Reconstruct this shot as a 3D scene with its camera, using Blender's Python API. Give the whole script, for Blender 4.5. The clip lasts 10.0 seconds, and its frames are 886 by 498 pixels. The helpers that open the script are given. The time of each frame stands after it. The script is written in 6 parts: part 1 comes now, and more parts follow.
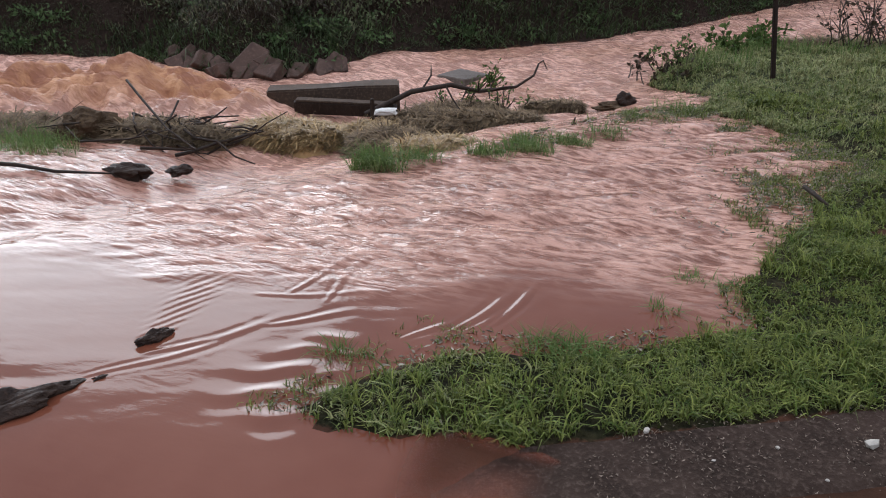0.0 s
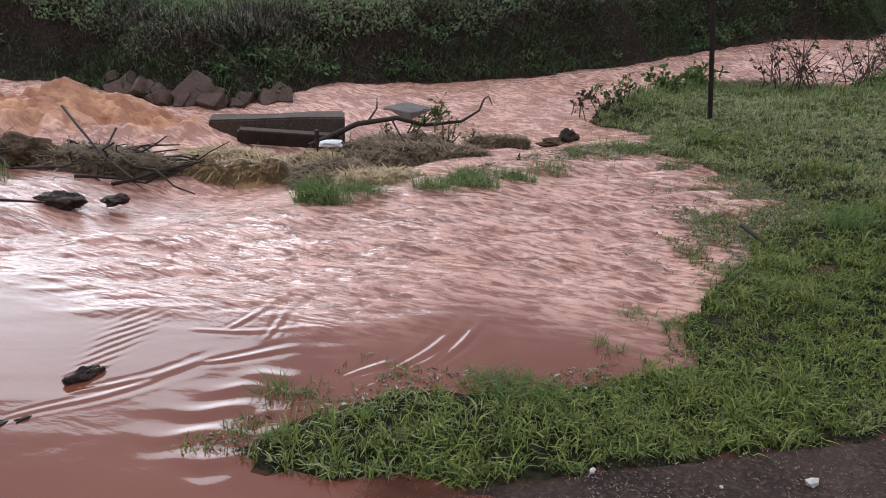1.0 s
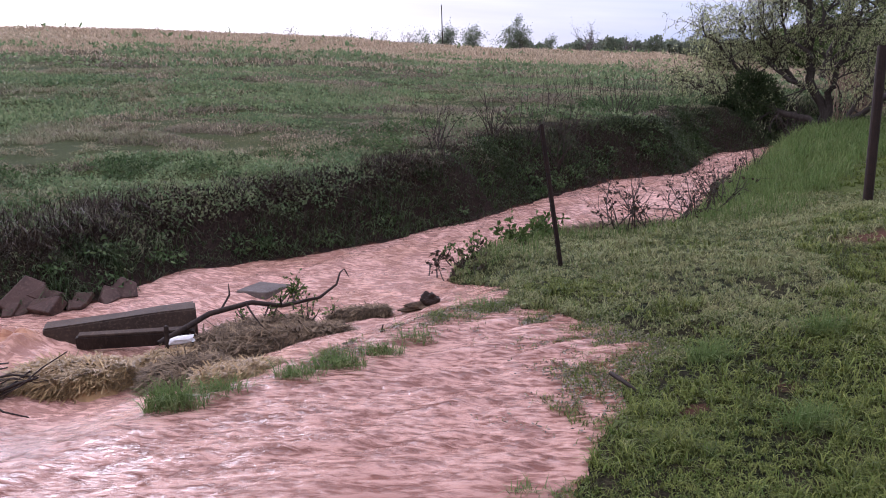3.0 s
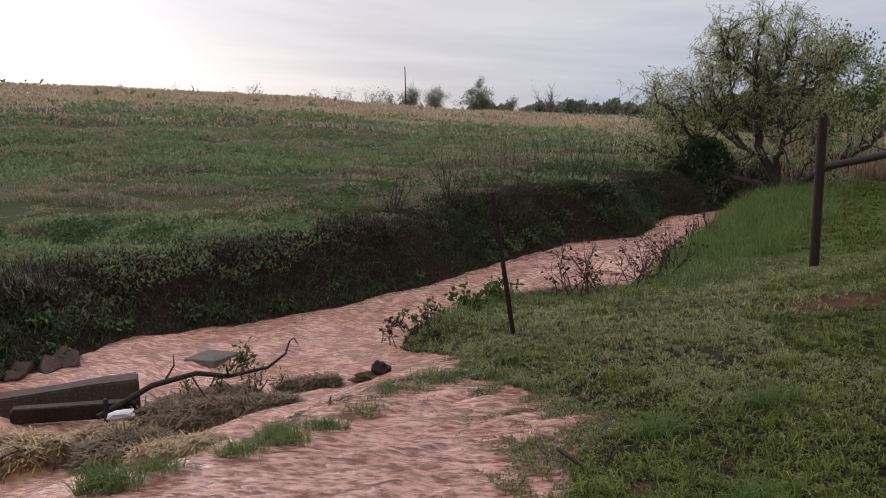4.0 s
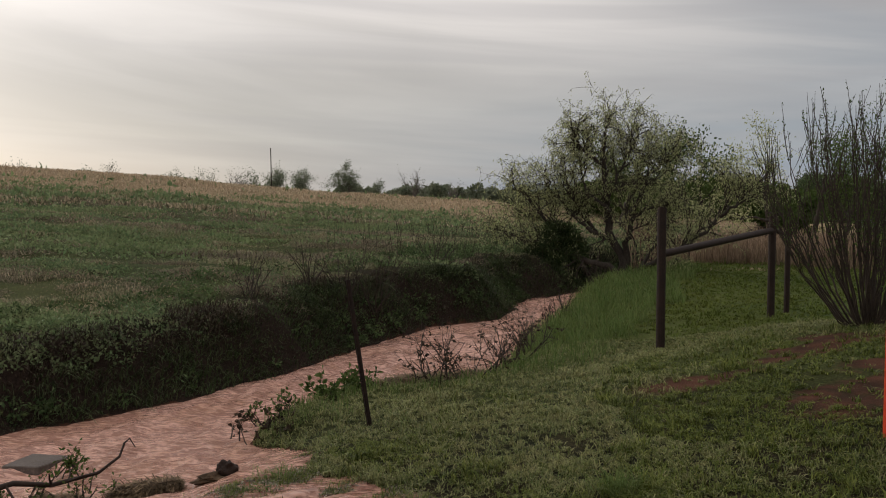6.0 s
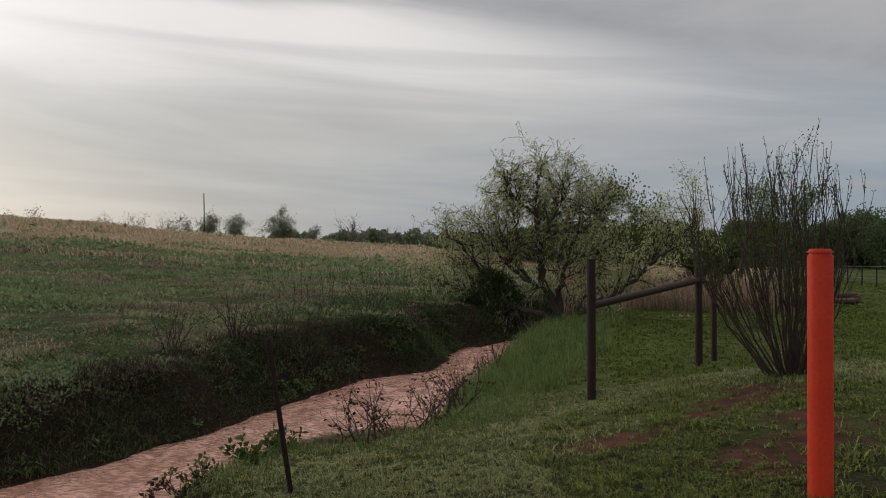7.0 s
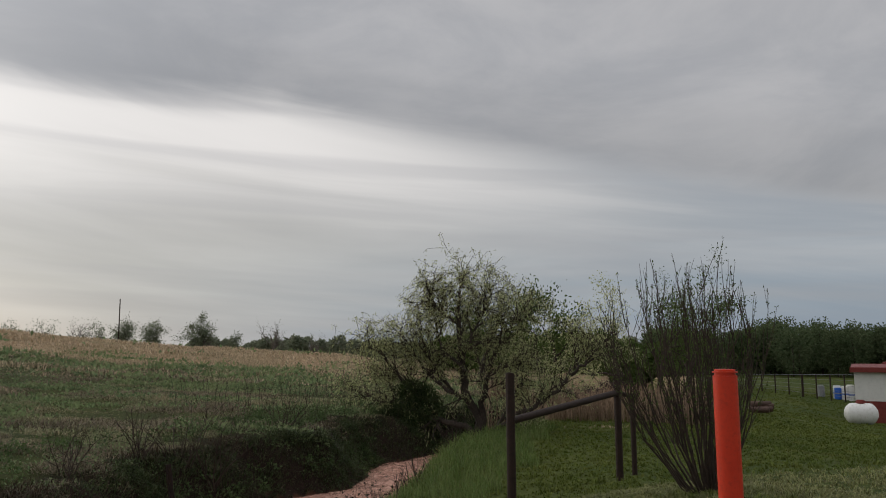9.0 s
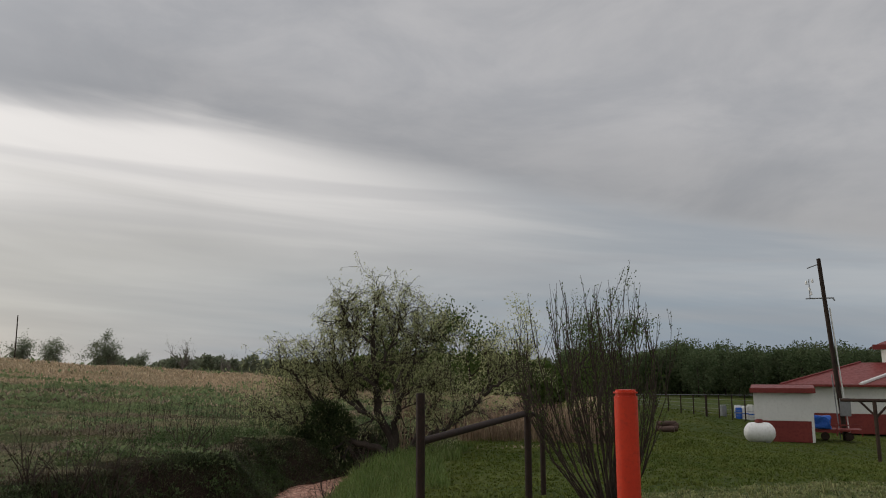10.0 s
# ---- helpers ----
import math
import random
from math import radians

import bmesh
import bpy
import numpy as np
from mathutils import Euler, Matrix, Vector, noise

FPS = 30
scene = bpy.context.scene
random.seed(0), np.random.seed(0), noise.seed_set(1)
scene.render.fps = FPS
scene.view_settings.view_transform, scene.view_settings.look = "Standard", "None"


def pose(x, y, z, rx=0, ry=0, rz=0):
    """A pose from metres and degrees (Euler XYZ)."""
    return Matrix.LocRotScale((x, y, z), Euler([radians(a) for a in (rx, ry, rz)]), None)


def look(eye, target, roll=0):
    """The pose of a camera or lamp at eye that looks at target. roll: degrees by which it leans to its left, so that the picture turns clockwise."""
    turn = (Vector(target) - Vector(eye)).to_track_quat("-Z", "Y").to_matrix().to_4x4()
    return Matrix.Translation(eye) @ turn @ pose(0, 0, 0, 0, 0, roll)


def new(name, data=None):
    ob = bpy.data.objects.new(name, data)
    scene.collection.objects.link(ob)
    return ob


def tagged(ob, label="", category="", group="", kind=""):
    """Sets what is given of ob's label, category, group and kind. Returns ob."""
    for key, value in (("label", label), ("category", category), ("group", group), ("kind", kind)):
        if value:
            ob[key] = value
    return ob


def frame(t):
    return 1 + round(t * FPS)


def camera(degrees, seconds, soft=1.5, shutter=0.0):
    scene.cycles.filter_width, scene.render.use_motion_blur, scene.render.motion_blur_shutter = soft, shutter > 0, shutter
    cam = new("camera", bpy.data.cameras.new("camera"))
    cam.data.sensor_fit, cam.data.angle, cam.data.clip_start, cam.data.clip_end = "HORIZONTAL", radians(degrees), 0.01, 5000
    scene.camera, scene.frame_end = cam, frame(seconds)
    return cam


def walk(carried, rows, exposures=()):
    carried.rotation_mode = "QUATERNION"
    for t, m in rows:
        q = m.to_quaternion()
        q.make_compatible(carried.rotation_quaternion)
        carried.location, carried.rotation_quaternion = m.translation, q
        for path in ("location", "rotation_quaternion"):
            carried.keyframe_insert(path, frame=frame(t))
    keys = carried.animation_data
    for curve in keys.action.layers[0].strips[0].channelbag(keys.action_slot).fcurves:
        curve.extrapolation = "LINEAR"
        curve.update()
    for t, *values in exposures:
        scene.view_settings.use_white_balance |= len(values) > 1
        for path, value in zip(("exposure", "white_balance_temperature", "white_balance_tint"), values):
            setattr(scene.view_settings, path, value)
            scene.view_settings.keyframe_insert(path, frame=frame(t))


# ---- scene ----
cam = camera(58.92, 10.0, soft=1.0)
ROWS = [
    (0.0, -0.1139, -0.2918, 1.6204, 62.731, 0.458, 21.966),
    (0.5, -0.1220, -0.2743, 1.6164, 63.369, -0.758, 20.381),
    (1.0, -0.1354, -0.2573, 1.6216, 65.026, -1.817, 18.479),
    (1.5, -0.1467, -0.2583, 1.6419, 67.938, -1.956, 16.787),
    (2.0, -0.1554, -0.2103, 1.6411, 70.824, -2.263, 12.501),
    (2.5, -0.1594, -0.1445, 1.6761, 73.947, -0.747, 8.118),
    (3.0, -0.1631, -0.0930, 1.6957, 76.246, 1.794, 6.906),
    (4.5, -0.0200, -0.0288, 1.7933, 81.898, 0.730, 2.418),
    (5.0, -0.0000, 0.0000, 1.7859, 82.946, 1.147, 0.077),
    (5.5, 0.0009, 0.0289, 1.8028, 84.512, 0.976, -2.097),
    (6.0, 0.0256, 0.0498, 1.8075, 86.171, 0.341, -5.280),
    (7.5, 0.1686, 0.2104, 1.9310, 91.020, 0.521, -10.974),
    (8.0, 0.1744, 0.2021, 1.9411, 92.813, 0.455, -11.698),
    (8.5, 0.1974, 0.2001, 1.9552, 95.181, 0.664, -12.817),
    (9.0, 0.2303, 0.1974, 1.9675, 97.167, 0.386, -15.208),
    (9.5, 0.2813, 0.2245, 1.9728, 98.075, -0.129, -18.626),
    (10.0, 0.3032, 0.2107, 1.9671, 98.578, 0.197, -21.235),
]
EXPOSURES = [(0.0, 0.66, 5750, 9), (1.2, 0.88, 5650, 12), (2.5, 1.04, 5550, 30), (3.2, 0.86, 5550, 27), (4.4, 0.30, 6450, 15), (5.0, 0.38, 6500, 13), (5.5, 0.14, 6650, 12), (6.2, -0.06, 6800, 12), (7.5, -0.08, 6450, 10), (10.0, -0.10, 6600, 10)]
walk(cam, [(t, pose(x, y, z, rx, ry, rz)) for t, x, y, z, rx, ry, rz in ROWS], EXPOSURES)

# ---- world and sun ----
SUN_AZ, SUN_EL = -43.0, 15.0


class Nodes:
    """Small builder for node trees."""

    def __init__(self, tree):
        self.t = tree
        tree.nodes.clear()

    def add(self, kind, **props):
        n = self.t.nodes.new(kind)
        for k, v in props.items():
            if k == "ins":
                for i, x in v.items():
                    if hasattr(x, "is_output"):
                        self.t.links.new(x, n.inputs[i])
                    else:
                        n.inputs[i].default_value = x
            else:
                setattr(n, k, v)
        return n

    def math(self, op, a, b=0.0, c=0.0, clamp=False):
        return self.add("ShaderNodeMath", operation=op, use_clamp=clamp, ins={0: a, 1: b, 2: c}).outputs[0]

    def remap(self, x, a, b, lo=0.0, hi=1.0, smooth=True):
        return self.add("ShaderNodeMapRange", interpolation_type="SMOOTHSTEP" if smooth else "LINEAR", ins={0: x, 1: a, 2: b, 3: lo, 4: hi}).outputs[0]

    def mix(self, f, a, b, blend="MIX"):
        n = self.add("ShaderNodeMix", data_type="RGBA", blend_type=blend, ins={0: f})
        for i, x in ((6, a), (7, b)):
            if hasattr(x, "is_output"):
                self.t.links.new(x, n.inputs[i])
            else:
                n.inputs[i].default_value = (*x, 1.0) if len(x) == 3 else x
        return n.outputs[2]

    def noise(self, vec, scale, detail=3.0, rough=0.55, lac=2.0, dist=0.0):
        return self.add("ShaderNodeTexNoise", ins={"Vector": vec, "Scale": scale, "Detail": detail, "Roughness": rough, "Lacunarity": lac, "Distortion": dist}).outputs[0]

    def scaled(self, vec, s):
        return self.add("ShaderNodeMapping", ins={0: vec, 3: s}).outputs[0]


def build_world():
    w = bpy.data.worlds.new("overcast_sky")
    w.use_nodes = True
    scene.world = w
    n = Nodes(w.node_tree)
    d = n.add("ShaderNodeTexCoord").outputs["Generated"]
    s = n.add("ShaderNodeSeparateXYZ", ins={0: d})
    x, y, z = s.outputs
    deg = 180 / math.pi
    az = n.math("MULTIPLY", n.math("ARCTAN2", x, y), deg)
    el = n.math("MULTIPLY", n.math("ARCSINE", z), deg)
    # layered streaks: stretched along the horizon
    flat = n.add("ShaderNodeCombineXYZ", ins={0: n.math("MULTIPLY", az, 0.025), 1: n.math("MULTIPLY", n.math("ADD", el, n.math("MULTIPLY", az, 0.12)), 0.2), 2: 0.0}).outputs[0]
    streak = n.noise(flat, 1.0, 5.0, 0.55, dist=0.6)
    soft = n.add("ShaderNodeCombineXYZ", ins={0: n.math("MULTIPLY", az, 0.05), 1: n.math("MULTIPLY", el, 0.12), 2: 3.3}).outputs[0]
    billow = n.noise(soft, 1.3, 6.0, 0.6, dist=0.4)
    # lower rim of the cloud deck
    rim = n.math("MINIMUM", n.math("SUBTRACT", 17.2, n.math("MULTIPLY", az, 0.19)), 16.6)
    rim = n.math("MAXIMUM", rim, 5.0)
    above = n.math("ADD", n.math("SUBTRACT", el, rim), n.math("MULTIPLY", n.math("SUBTRACT", streak, 0.5), 5.0))
    deck = n.remap(above, -0.8, 2.2)
    # brightness of the thin cloud under the deck
    ca, ce = math.radians(SUN_AZ), math.radians(SUN_EL)
    to_sun = (math.sin(ca) * math.cos(ce), math.cos(ca) * math.cos(ce), math.sin(ce))
    dot = n.add("ShaderNodeVectorMath", operation="DOT_PRODUCT", ins={0: d, 1: to_sun}).outputs["Value"]
    ang = n.math("MULTIPLY", n.math("ARCCOSINE", n.math("MINIMUM", dot, 0.99999)), deg)
    glow = n.math("POWER", n.remap(ang, 42.0, 0.0, smooth=False), 2.0)
    core = n.math("POWER", n.remap(ang, 18.0, 0.0, smooth=False), 2.0)
    thin = n.mix(n.remap(az, -5.0, 45.0), (0.415, 0.405, 0.39), (0.32, 0.35, 0.39))
    thin = n.mix(n.remap(el, 9.0, 0.5), thin, n.mix(n.remap(az, -25.0, 20.0), (0.54, 0.515, 0.48), (0.225, 0.29, 0.37)))
    thin = n.mix(n.remap(streak, 0.35, 0.7, 0.0, 0.35), thin, (0.72, 0.70, 0.68))
    band = n.add("ShaderNodeCombineXYZ", ins={0: n.math("MULTIPLY", az, 0.018), 1: n.math("MULTIPLY", n.math("ADD", el, n.math("MULTIPLY", az, 0.05)), 0.33), 2: 7.7}).outputs[0]
    thin = n.mix(n.remap(n.noise(band, 1.0, 4.0, 0.5, dist=0.8), 0.42, 0.66, 0.0, 0.22), thin, (0.33, 0.325, 0.34))
    grey = n.mix(n.remap(billow, 0.3, 0.75), (0.37, 0.375, 0.395), (0.48, 0.475, 0.485))
    shade = n.remap(above, 0.5, 9.0, 0.8, 1.0)
    grey = n.mix(1.0, grey, n.add("ShaderNodeCombineXYZ", ins={0: shade, 1: shade, 2: shade}).outputs[0], "MULTIPLY")
    lift = n.remap(el, 24.0, 65.0, 1.0, 2.2)
    grey = n.mix(1.0, grey, n.add("ShaderNodeCombineXYZ", ins={0: lift, 1: lift, 2: lift}).outputs[0], "MULTIPLY")
    # bright seam just under the rim of the deck, fading to the east
    seam = n.math("MULTIPLY", n.remap(above, -9.0, -1.2), n.remap(az, 36.0, 0.0))
    thin = n.mix(n.math("MULTIPLY", seam, 0.75), thin, (0.92, 0.885, 0.86))
    # dull bands in the thin cloud
    bar = n.math("MULTIPLY", n.remap(n.noise(band, 1.2, 3.0, 0.45, dist=0.9), 0.42, 0.66), n.remap(az, -26.0, -6.0))
    thin = n.mix(n.math("MULTIPLY", bar, 0.28), thin, (0.34, 0.335, 0.355))
    col = n.mix(deck, thin, grey)
    col = n.mix(1.0, col, n.mix(glow, (0, 0, 0), (0.62, 0.625, 0.63)), "ADD")
    gap = n.math("MULTIPLY", core, n.remap(streak, 0.35, 0.6, 0.35, 1.0))
    col = n.mix(1.0, col, n.mix(gap, (0, 0, 0), (1.6, 1.65, 1.7)), "ADD")
    sky = n.add("ShaderNodeTexSky", sky_type="NISHITA", sun_disc=False, sun_elevation=ce, sun_rotation=ca)
    air = n.add("ShaderNodeBackground", ins={0: sky.outputs[0], 1: 0.01}).outputs[0]
    cloud = n.add("ShaderNodeBackground", ins={0: col, 1: 1.0}).outputs[0]
    both = n.add("ShaderNodeAddShader", ins={0: air, 1: cloud}).outputs[0]
    n.add("ShaderNodeOutputWorld", ins={0: both})


build_world()
sun = new("sun", bpy.data.lights.new("sun", "SUN"))
sun.data.energy, sun.data.angle, sun.data.color = 1.0, radians(40), (1.0, 0.96, 0.9)
sun.matrix_world = look((0, 0, 0), (-math.sin(radians(SUN_AZ)) * math.cos(radians(SUN_EL)), -math.cos(radians(SUN_AZ)) * math.cos(radians(SUN_EL)), -math.sin(radians(SUN_EL))))


# ---- materials ----
def material(name, cols, scales=(3.0, 30.0), rough=0.8, bump=0.3, bump_size=0.01, metal=0.0, island=0.0, stretch=(1, 1, 1), spec=0.2, sheen=0.0, translucent=0.0, by_object=0.0, dark=None):
    """Noise-mixed colours at two scales, with fine relief; island: how far joined pieces differ."""
    m = bpy.data.materials.new(name)
    m.use_nodes = True
    n = Nodes(m.node_tree)
    co = n.add("ShaderNodeTexCoord").outputs["Object"]
    if stretch != (1, 1, 1):
        co = n.scaled(co, stretch)
    big = n.noise(co, scales[0], 4.0, 0.6)
    fine = n.noise(co, scales[1], 4.0, 0.65)
    col = n.mix(n.remap(big, 0.32, 0.68), cols[0], cols[1])
    if len(cols) > 2:
        col = n.mix(n.remap(fine, 0.45, 0.75), col, cols[2])
    if island:
        r = n.add("ShaderNodeNewGeometry").outputs["Random Per Island"]
        col = n.mix(n.math("MULTIPLY", r, island), col, cols[-1])
        v = n.remap(n.math("FRACT", n.math("MULTIPLY", r, 37.7)), 0, 1, 1 - 0.5 * island, 1 + 0.5 * island, False)
        col = n.mix(1.0, col, n.add("ShaderNodeCombineXYZ", ins={0: v, 1: v, 2: v}).outputs[0], "MULTIPLY")
    if by_object:
        r = n.add("ShaderNodeObjectInfo").outputs["Random"]
        col = n.mix(n.math("MULTIPLY", r, by_object), col, cols[-1])
    p = n.add("ShaderNodeBsdfPrincipled", ins={"Base Color": col, "Roughness": n.remap(fine, 0.3, 0.7, max(0.02, rough - 0.1), min(1, rough + 0.1)), "Metallic": metal, "Specular IOR Level": spec})
    if bump:
        b = n.add("ShaderNodeBump", ins={"Strength": bump, "Distance": bump_size, "Height": n.math("ADD", fine, n.math("MULTIPLY", big, 0.6))})
        n.t.links.new(b.outputs[0], p.inputs["Normal"])
    out = p.outputs[0]
    if translucent:
        tr = n.add("ShaderNodeBsdfTranslucent", ins={0: col}).outputs[0]
        out = n.add("ShaderNodeMixShader", ins={0: translucent, 1: out, 2: tr}).outputs[0]
    n.add("ShaderNodeOutputMaterial", ins={0: out})
    return m


M = {}
M["blade"] = material("lawn_blade", [(0.026, 0.054, 0.009), (0.075, 0.112, 0.018), (0.17, 0.185, 0.045)], (1.6, 11.0), 0.5, 0, island=1.0, translucent=0.15, spec=0.12)
M["lawn_mid"] = material("mown_blade", [(0.10, 0.145, 0.042), (0.17, 0.205, 0.065), (0.28, 0.26, 0.12)], (0.9, 6.0), 0.5, 0, island=0.9, translucent=0.2, spec=0.12)
M["bank_leaf"] = material("bank_leaf", [(0.03, 0.06, 0.02), (0.075, 0.125, 0.042), (0.13, 0.165, 0.075)], (1.2, 8.0), 0.5, 0, island=0.7, translucent=0.3, spec=0.06)
M["brush"] = material("dry_brush", [(0.17, 0.115, 0.08), (0.25, 0.175, 0.12), (0.34, 0.25, 0.17)], (0.5, 4.0), 0.8, 0, island=0.8, translucent=0.2, spec=0.06)
M["grey_stone"] = material("grey_stone", [(0.13, 0.105, 0.088), (0.085, 0.066, 0.054), (0.19, 0.155, 0.13)], (6.0, 50.0), 0.45, 0.5, 0.008)
M["yard"] = material("yard_blade", [(0.075, 0.115, 0.022), (0.115, 0.145, 0.03), (0.14, 0.15, 0.04)], (0.25, 2.0), 0.6, 0, island=0.35, translucent=0.2, spec=0.06)
M["dull"] = material("matted_grass", [(0.13, 0.11, 0.075), (0.19, 0.165, 0.105), (0.26, 0.21, 0.15)], (0.3, 2.0), 0.8, 0, island=0.6, translucent=0.25, spec=0.06)
M["tall"] = material("bank_grass", [(0.085, 0.15, 0.038), (0.125, 0.19, 0.05), (0.20, 0.22, 0.085)], (0.6, 5.0), 0.5, 0, island=0.5, translucent=0.35, spec=0.06)
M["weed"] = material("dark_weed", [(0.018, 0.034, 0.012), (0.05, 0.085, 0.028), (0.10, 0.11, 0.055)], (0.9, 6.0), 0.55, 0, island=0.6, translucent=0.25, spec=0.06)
M["hill"] = material("hill_grass", [(0.125, 0.19, 0.08), (0.23, 0.235, 0.125), (0.36, 0.29, 0.19)], (0.22, 1.1), 0.7, 0, island=0.6, translucent=0.3, spec=0.06)
M["tan"] = material("tan_grass", [(0.44, 0.33, 0.22), (0.33, 0.28, 0.17), (0.54, 0.42, 0.30)], (0.2, 1.5), 0.75, 0, island=0.6, translucent=0.3, spec=0.06)
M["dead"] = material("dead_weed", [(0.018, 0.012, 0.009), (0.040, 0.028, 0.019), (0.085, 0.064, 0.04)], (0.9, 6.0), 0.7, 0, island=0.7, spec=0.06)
M["pasture"] = material("pasture_weed", [(0.09, 0.165, 0.075), (0.18, 0.25, 0.11), (0.28, 0.30, 0.155)], (0.4, 3.0), 0.55, 0, island=0.6, translucent=0.3, spec=0.06)
M["stalk"] = material("washed_stalk", [(0.10, 0.064, 0.038), (0.05, 0.031, 0.019), (0.23, 0.16, 0.09)], (5.0, 40.0), 0.8, 0, island=0.9)
M["straw"] = material("wet_straw", [(0.27, 0.165, 0.068), (0.16, 0.098, 0.042), (0.42, 0.285, 0.13)], (4.0, 30.0), 0.5, 0, island=0.7)
M["debris"] = material("dark_debris", [(0.045, 0.028, 0.017), (0.075, 0.048, 0.028), (0.15, 0.10, 0.058)], (5.0, 40.0), 0.85, 0.8, 0.02, island=0.7, spec=0.15)
M["bark"] = material("bark", [(0.032, 0.024, 0.019), (0.055, 0.043, 0.034), (0.09, 0.075, 0.06)], (6.0, 60.0), 0.85, 0.7, 0.01, stretch=(1, 1, 0.25))
M["twig"] = material("twig", [(0.036, 0.025, 0.020), (0.060, 0.042, 0.033), (0.072, 0.060, 0.042)], (6.0, 60.0), 0.8, 0.3)
M["wet_wood"] = material("wet_wood", [(0.018, 0.011, 0.008), (0.034, 0.021, 0.015), (0.06, 0.04, 0.028)], (8.0, 70.0), 0.7, 0.6, 0.006, stretch=(1, 1, 0.3))
M["willow_leaf"] = material("willow_leaf", [(0.40, 0.43, 0.20), (0.30, 0.34, 0.14), (0.52, 0.52, 0.29)], (0.8, 7.0), 0.5, 0, island=0.6, translucent=0.6)
M["leaf"] = material("leaf", [(0.045, 0.085, 0.02), (0.075, 0.12, 0.03), (0.12, 0.15, 0.05)], (0.7, 7.0), 0.5, 0, island=0.6, translucent=0.35, spec=0.06)
M["far_leaf"] = material("woods_leaf", [(0.055, 0.085, 0.04), (0.085, 0.125, 0.055), (0.12, 0.14, 0.075)], (0.06, 0.5), 0.8, 0, island=0.6, translucent=0.4, spec=0.06)
# Far leaf and bark are paled to hold the haze of distance in their colour.
M["hazy_leaf"] = material("haze_paled_leaf", [(0.15, 0.185, 0.12), (0.19, 0.22, 0.15), (0.22, 0.23, 0.16)], (0.06, 0.5), 0.9, 0, island=0.4, translucent=0.45)
M["hazy_bark"] = material("haze_paled_bark", [(0.13, 0.115, 0.10), (0.16, 0.145, 0.13), (0.2, 0.18, 0.165)], (1.0, 9.0), 0.9, 0)
M["litter"] = material("pale_litter", [(0.10, 0.075, 0.055), (0.17, 0.14, 0.10), (0.32, 0.28, 0.22)], (6.0, 40.0), 0.7, 0, island=0.9)
M["rust"] = material("rusty_pipe", [(0.018, 0.012, 0.010), (0.03, 0.018, 0.014), (0.055, 0.03, 0.02)], (9.0, 80.0), 0.65, 0.3, 0.003)
M["orange"] = material("orange_paint", [(0.62, 0.055, 0.022), (0.55, 0.045, 0.02), (0.46, 0.045, 0.022)], (4.0, 45.0), 0.42, 0.15, 0.002)
M["concrete"] = material("old_concrete", [(0.07, 0.046, 0.032), (0.04, 0.027, 0.02), (0.12, 0.082, 0.058)], (3.0, 45.0), 0.75, 0.5, 0.006)
M["wet_concrete"] = material("wet_concrete", [(0.048, 0.031, 0.024), (0.026, 0.017, 0.013), (0.095, 0.068, 0.054)], (4.0, 60.0), 0.8, 0.9, 0.012, spec=0.06)
M["rock"] = material("red_sandstone", [(0.095, 0.056, 0.042), (0.05, 0.03, 0.023), (0.14, 0.088, 0.068)], (3.0, 35.0), 0.6, 0.6, 0.015)
M["white"] = material("white_siding", [(0.64, 0.64, 0.61), (0.70, 0.70, 0.67), (0.60, 0.60, 0.57)], (0.8, 9.0), 0.6, 0.1, 0.004)
M["red_paint"] = material("barn_red", [(0.17, 0.035, 0.03), (0.21, 0.042, 0.035), (0.13, 0.03, 0.027)], (0.9, 9.0), 0.6, 0.1, 0.004)
M["red_roof"] = material("red_roof_metal", [(0.19, 0.038, 0.034), (0.16, 0.034, 0.03), (0.125, 0.03, 0.027)], (0.5, 6.0), 0.5, 0.1, 0.004)
M["tank"] = material("white_enamel", [(0.78, 0.78, 0.76), (0.70, 0.70, 0.67), (0.60, 0.59, 0.55)], (1.5, 12.0), 0.4, 0.05, 0.002)
M["blue"] = material("blue_plastic", [(0.03, 0.12, 0.50), (0.025, 0.10, 0.42), (0.05, 0.16, 0.55)], (2.0, 20.0), 0.45, 0.2, 0.01)
M["grey_metal"] = material("grey_metal", [(0.28, 0.29, 0.30), (0.22, 0.23, 0.24), (0.35, 0.36, 0.36)], (3.0, 30.0), 0.45, 0.1, 0.002, metal=0.7)
M["white_card"] = material("white_foam", [(0.62, 0.60, 0.57), (0.52, 0.49, 0.46), (0.42, 0.36, 0.31)], (6.0, 40.0), 0.7, 0.2, 0.004)
M["clod"] = material("wet_soil_clod", [(0.018, 0.010, 0.007), (0.032, 0.018, 0.012), (0.055, 0.032, 0.022)], (9.0, 70.0), 0.6, 0.9, 0.012)
M["pale_stone"] = material("pale_stone", [(0.42, 0.38, 0.33), (0.35, 0.31, 0.27), (0.5, 0.46, 0.4)], (12.0, 80.0), 0.7, 0.4, 0.004)
M["grit"] = material("grit", [(0.03, 0.02, 0.014), (0.09, 0.06, 0.045), (0.24, 0.19, 0.15)], (20.0, 90.0), 0.85, 0, island=0.9)
M["brown"] = material("brown_wood", [(0.045, 0.03, 0.022), (0.07, 0.045, 0.032), (0.035, 0.024, 0.018)], (3.0, 30.0), 0.75, 0.4, 0.006, stretch=(1, 1, 0.2))


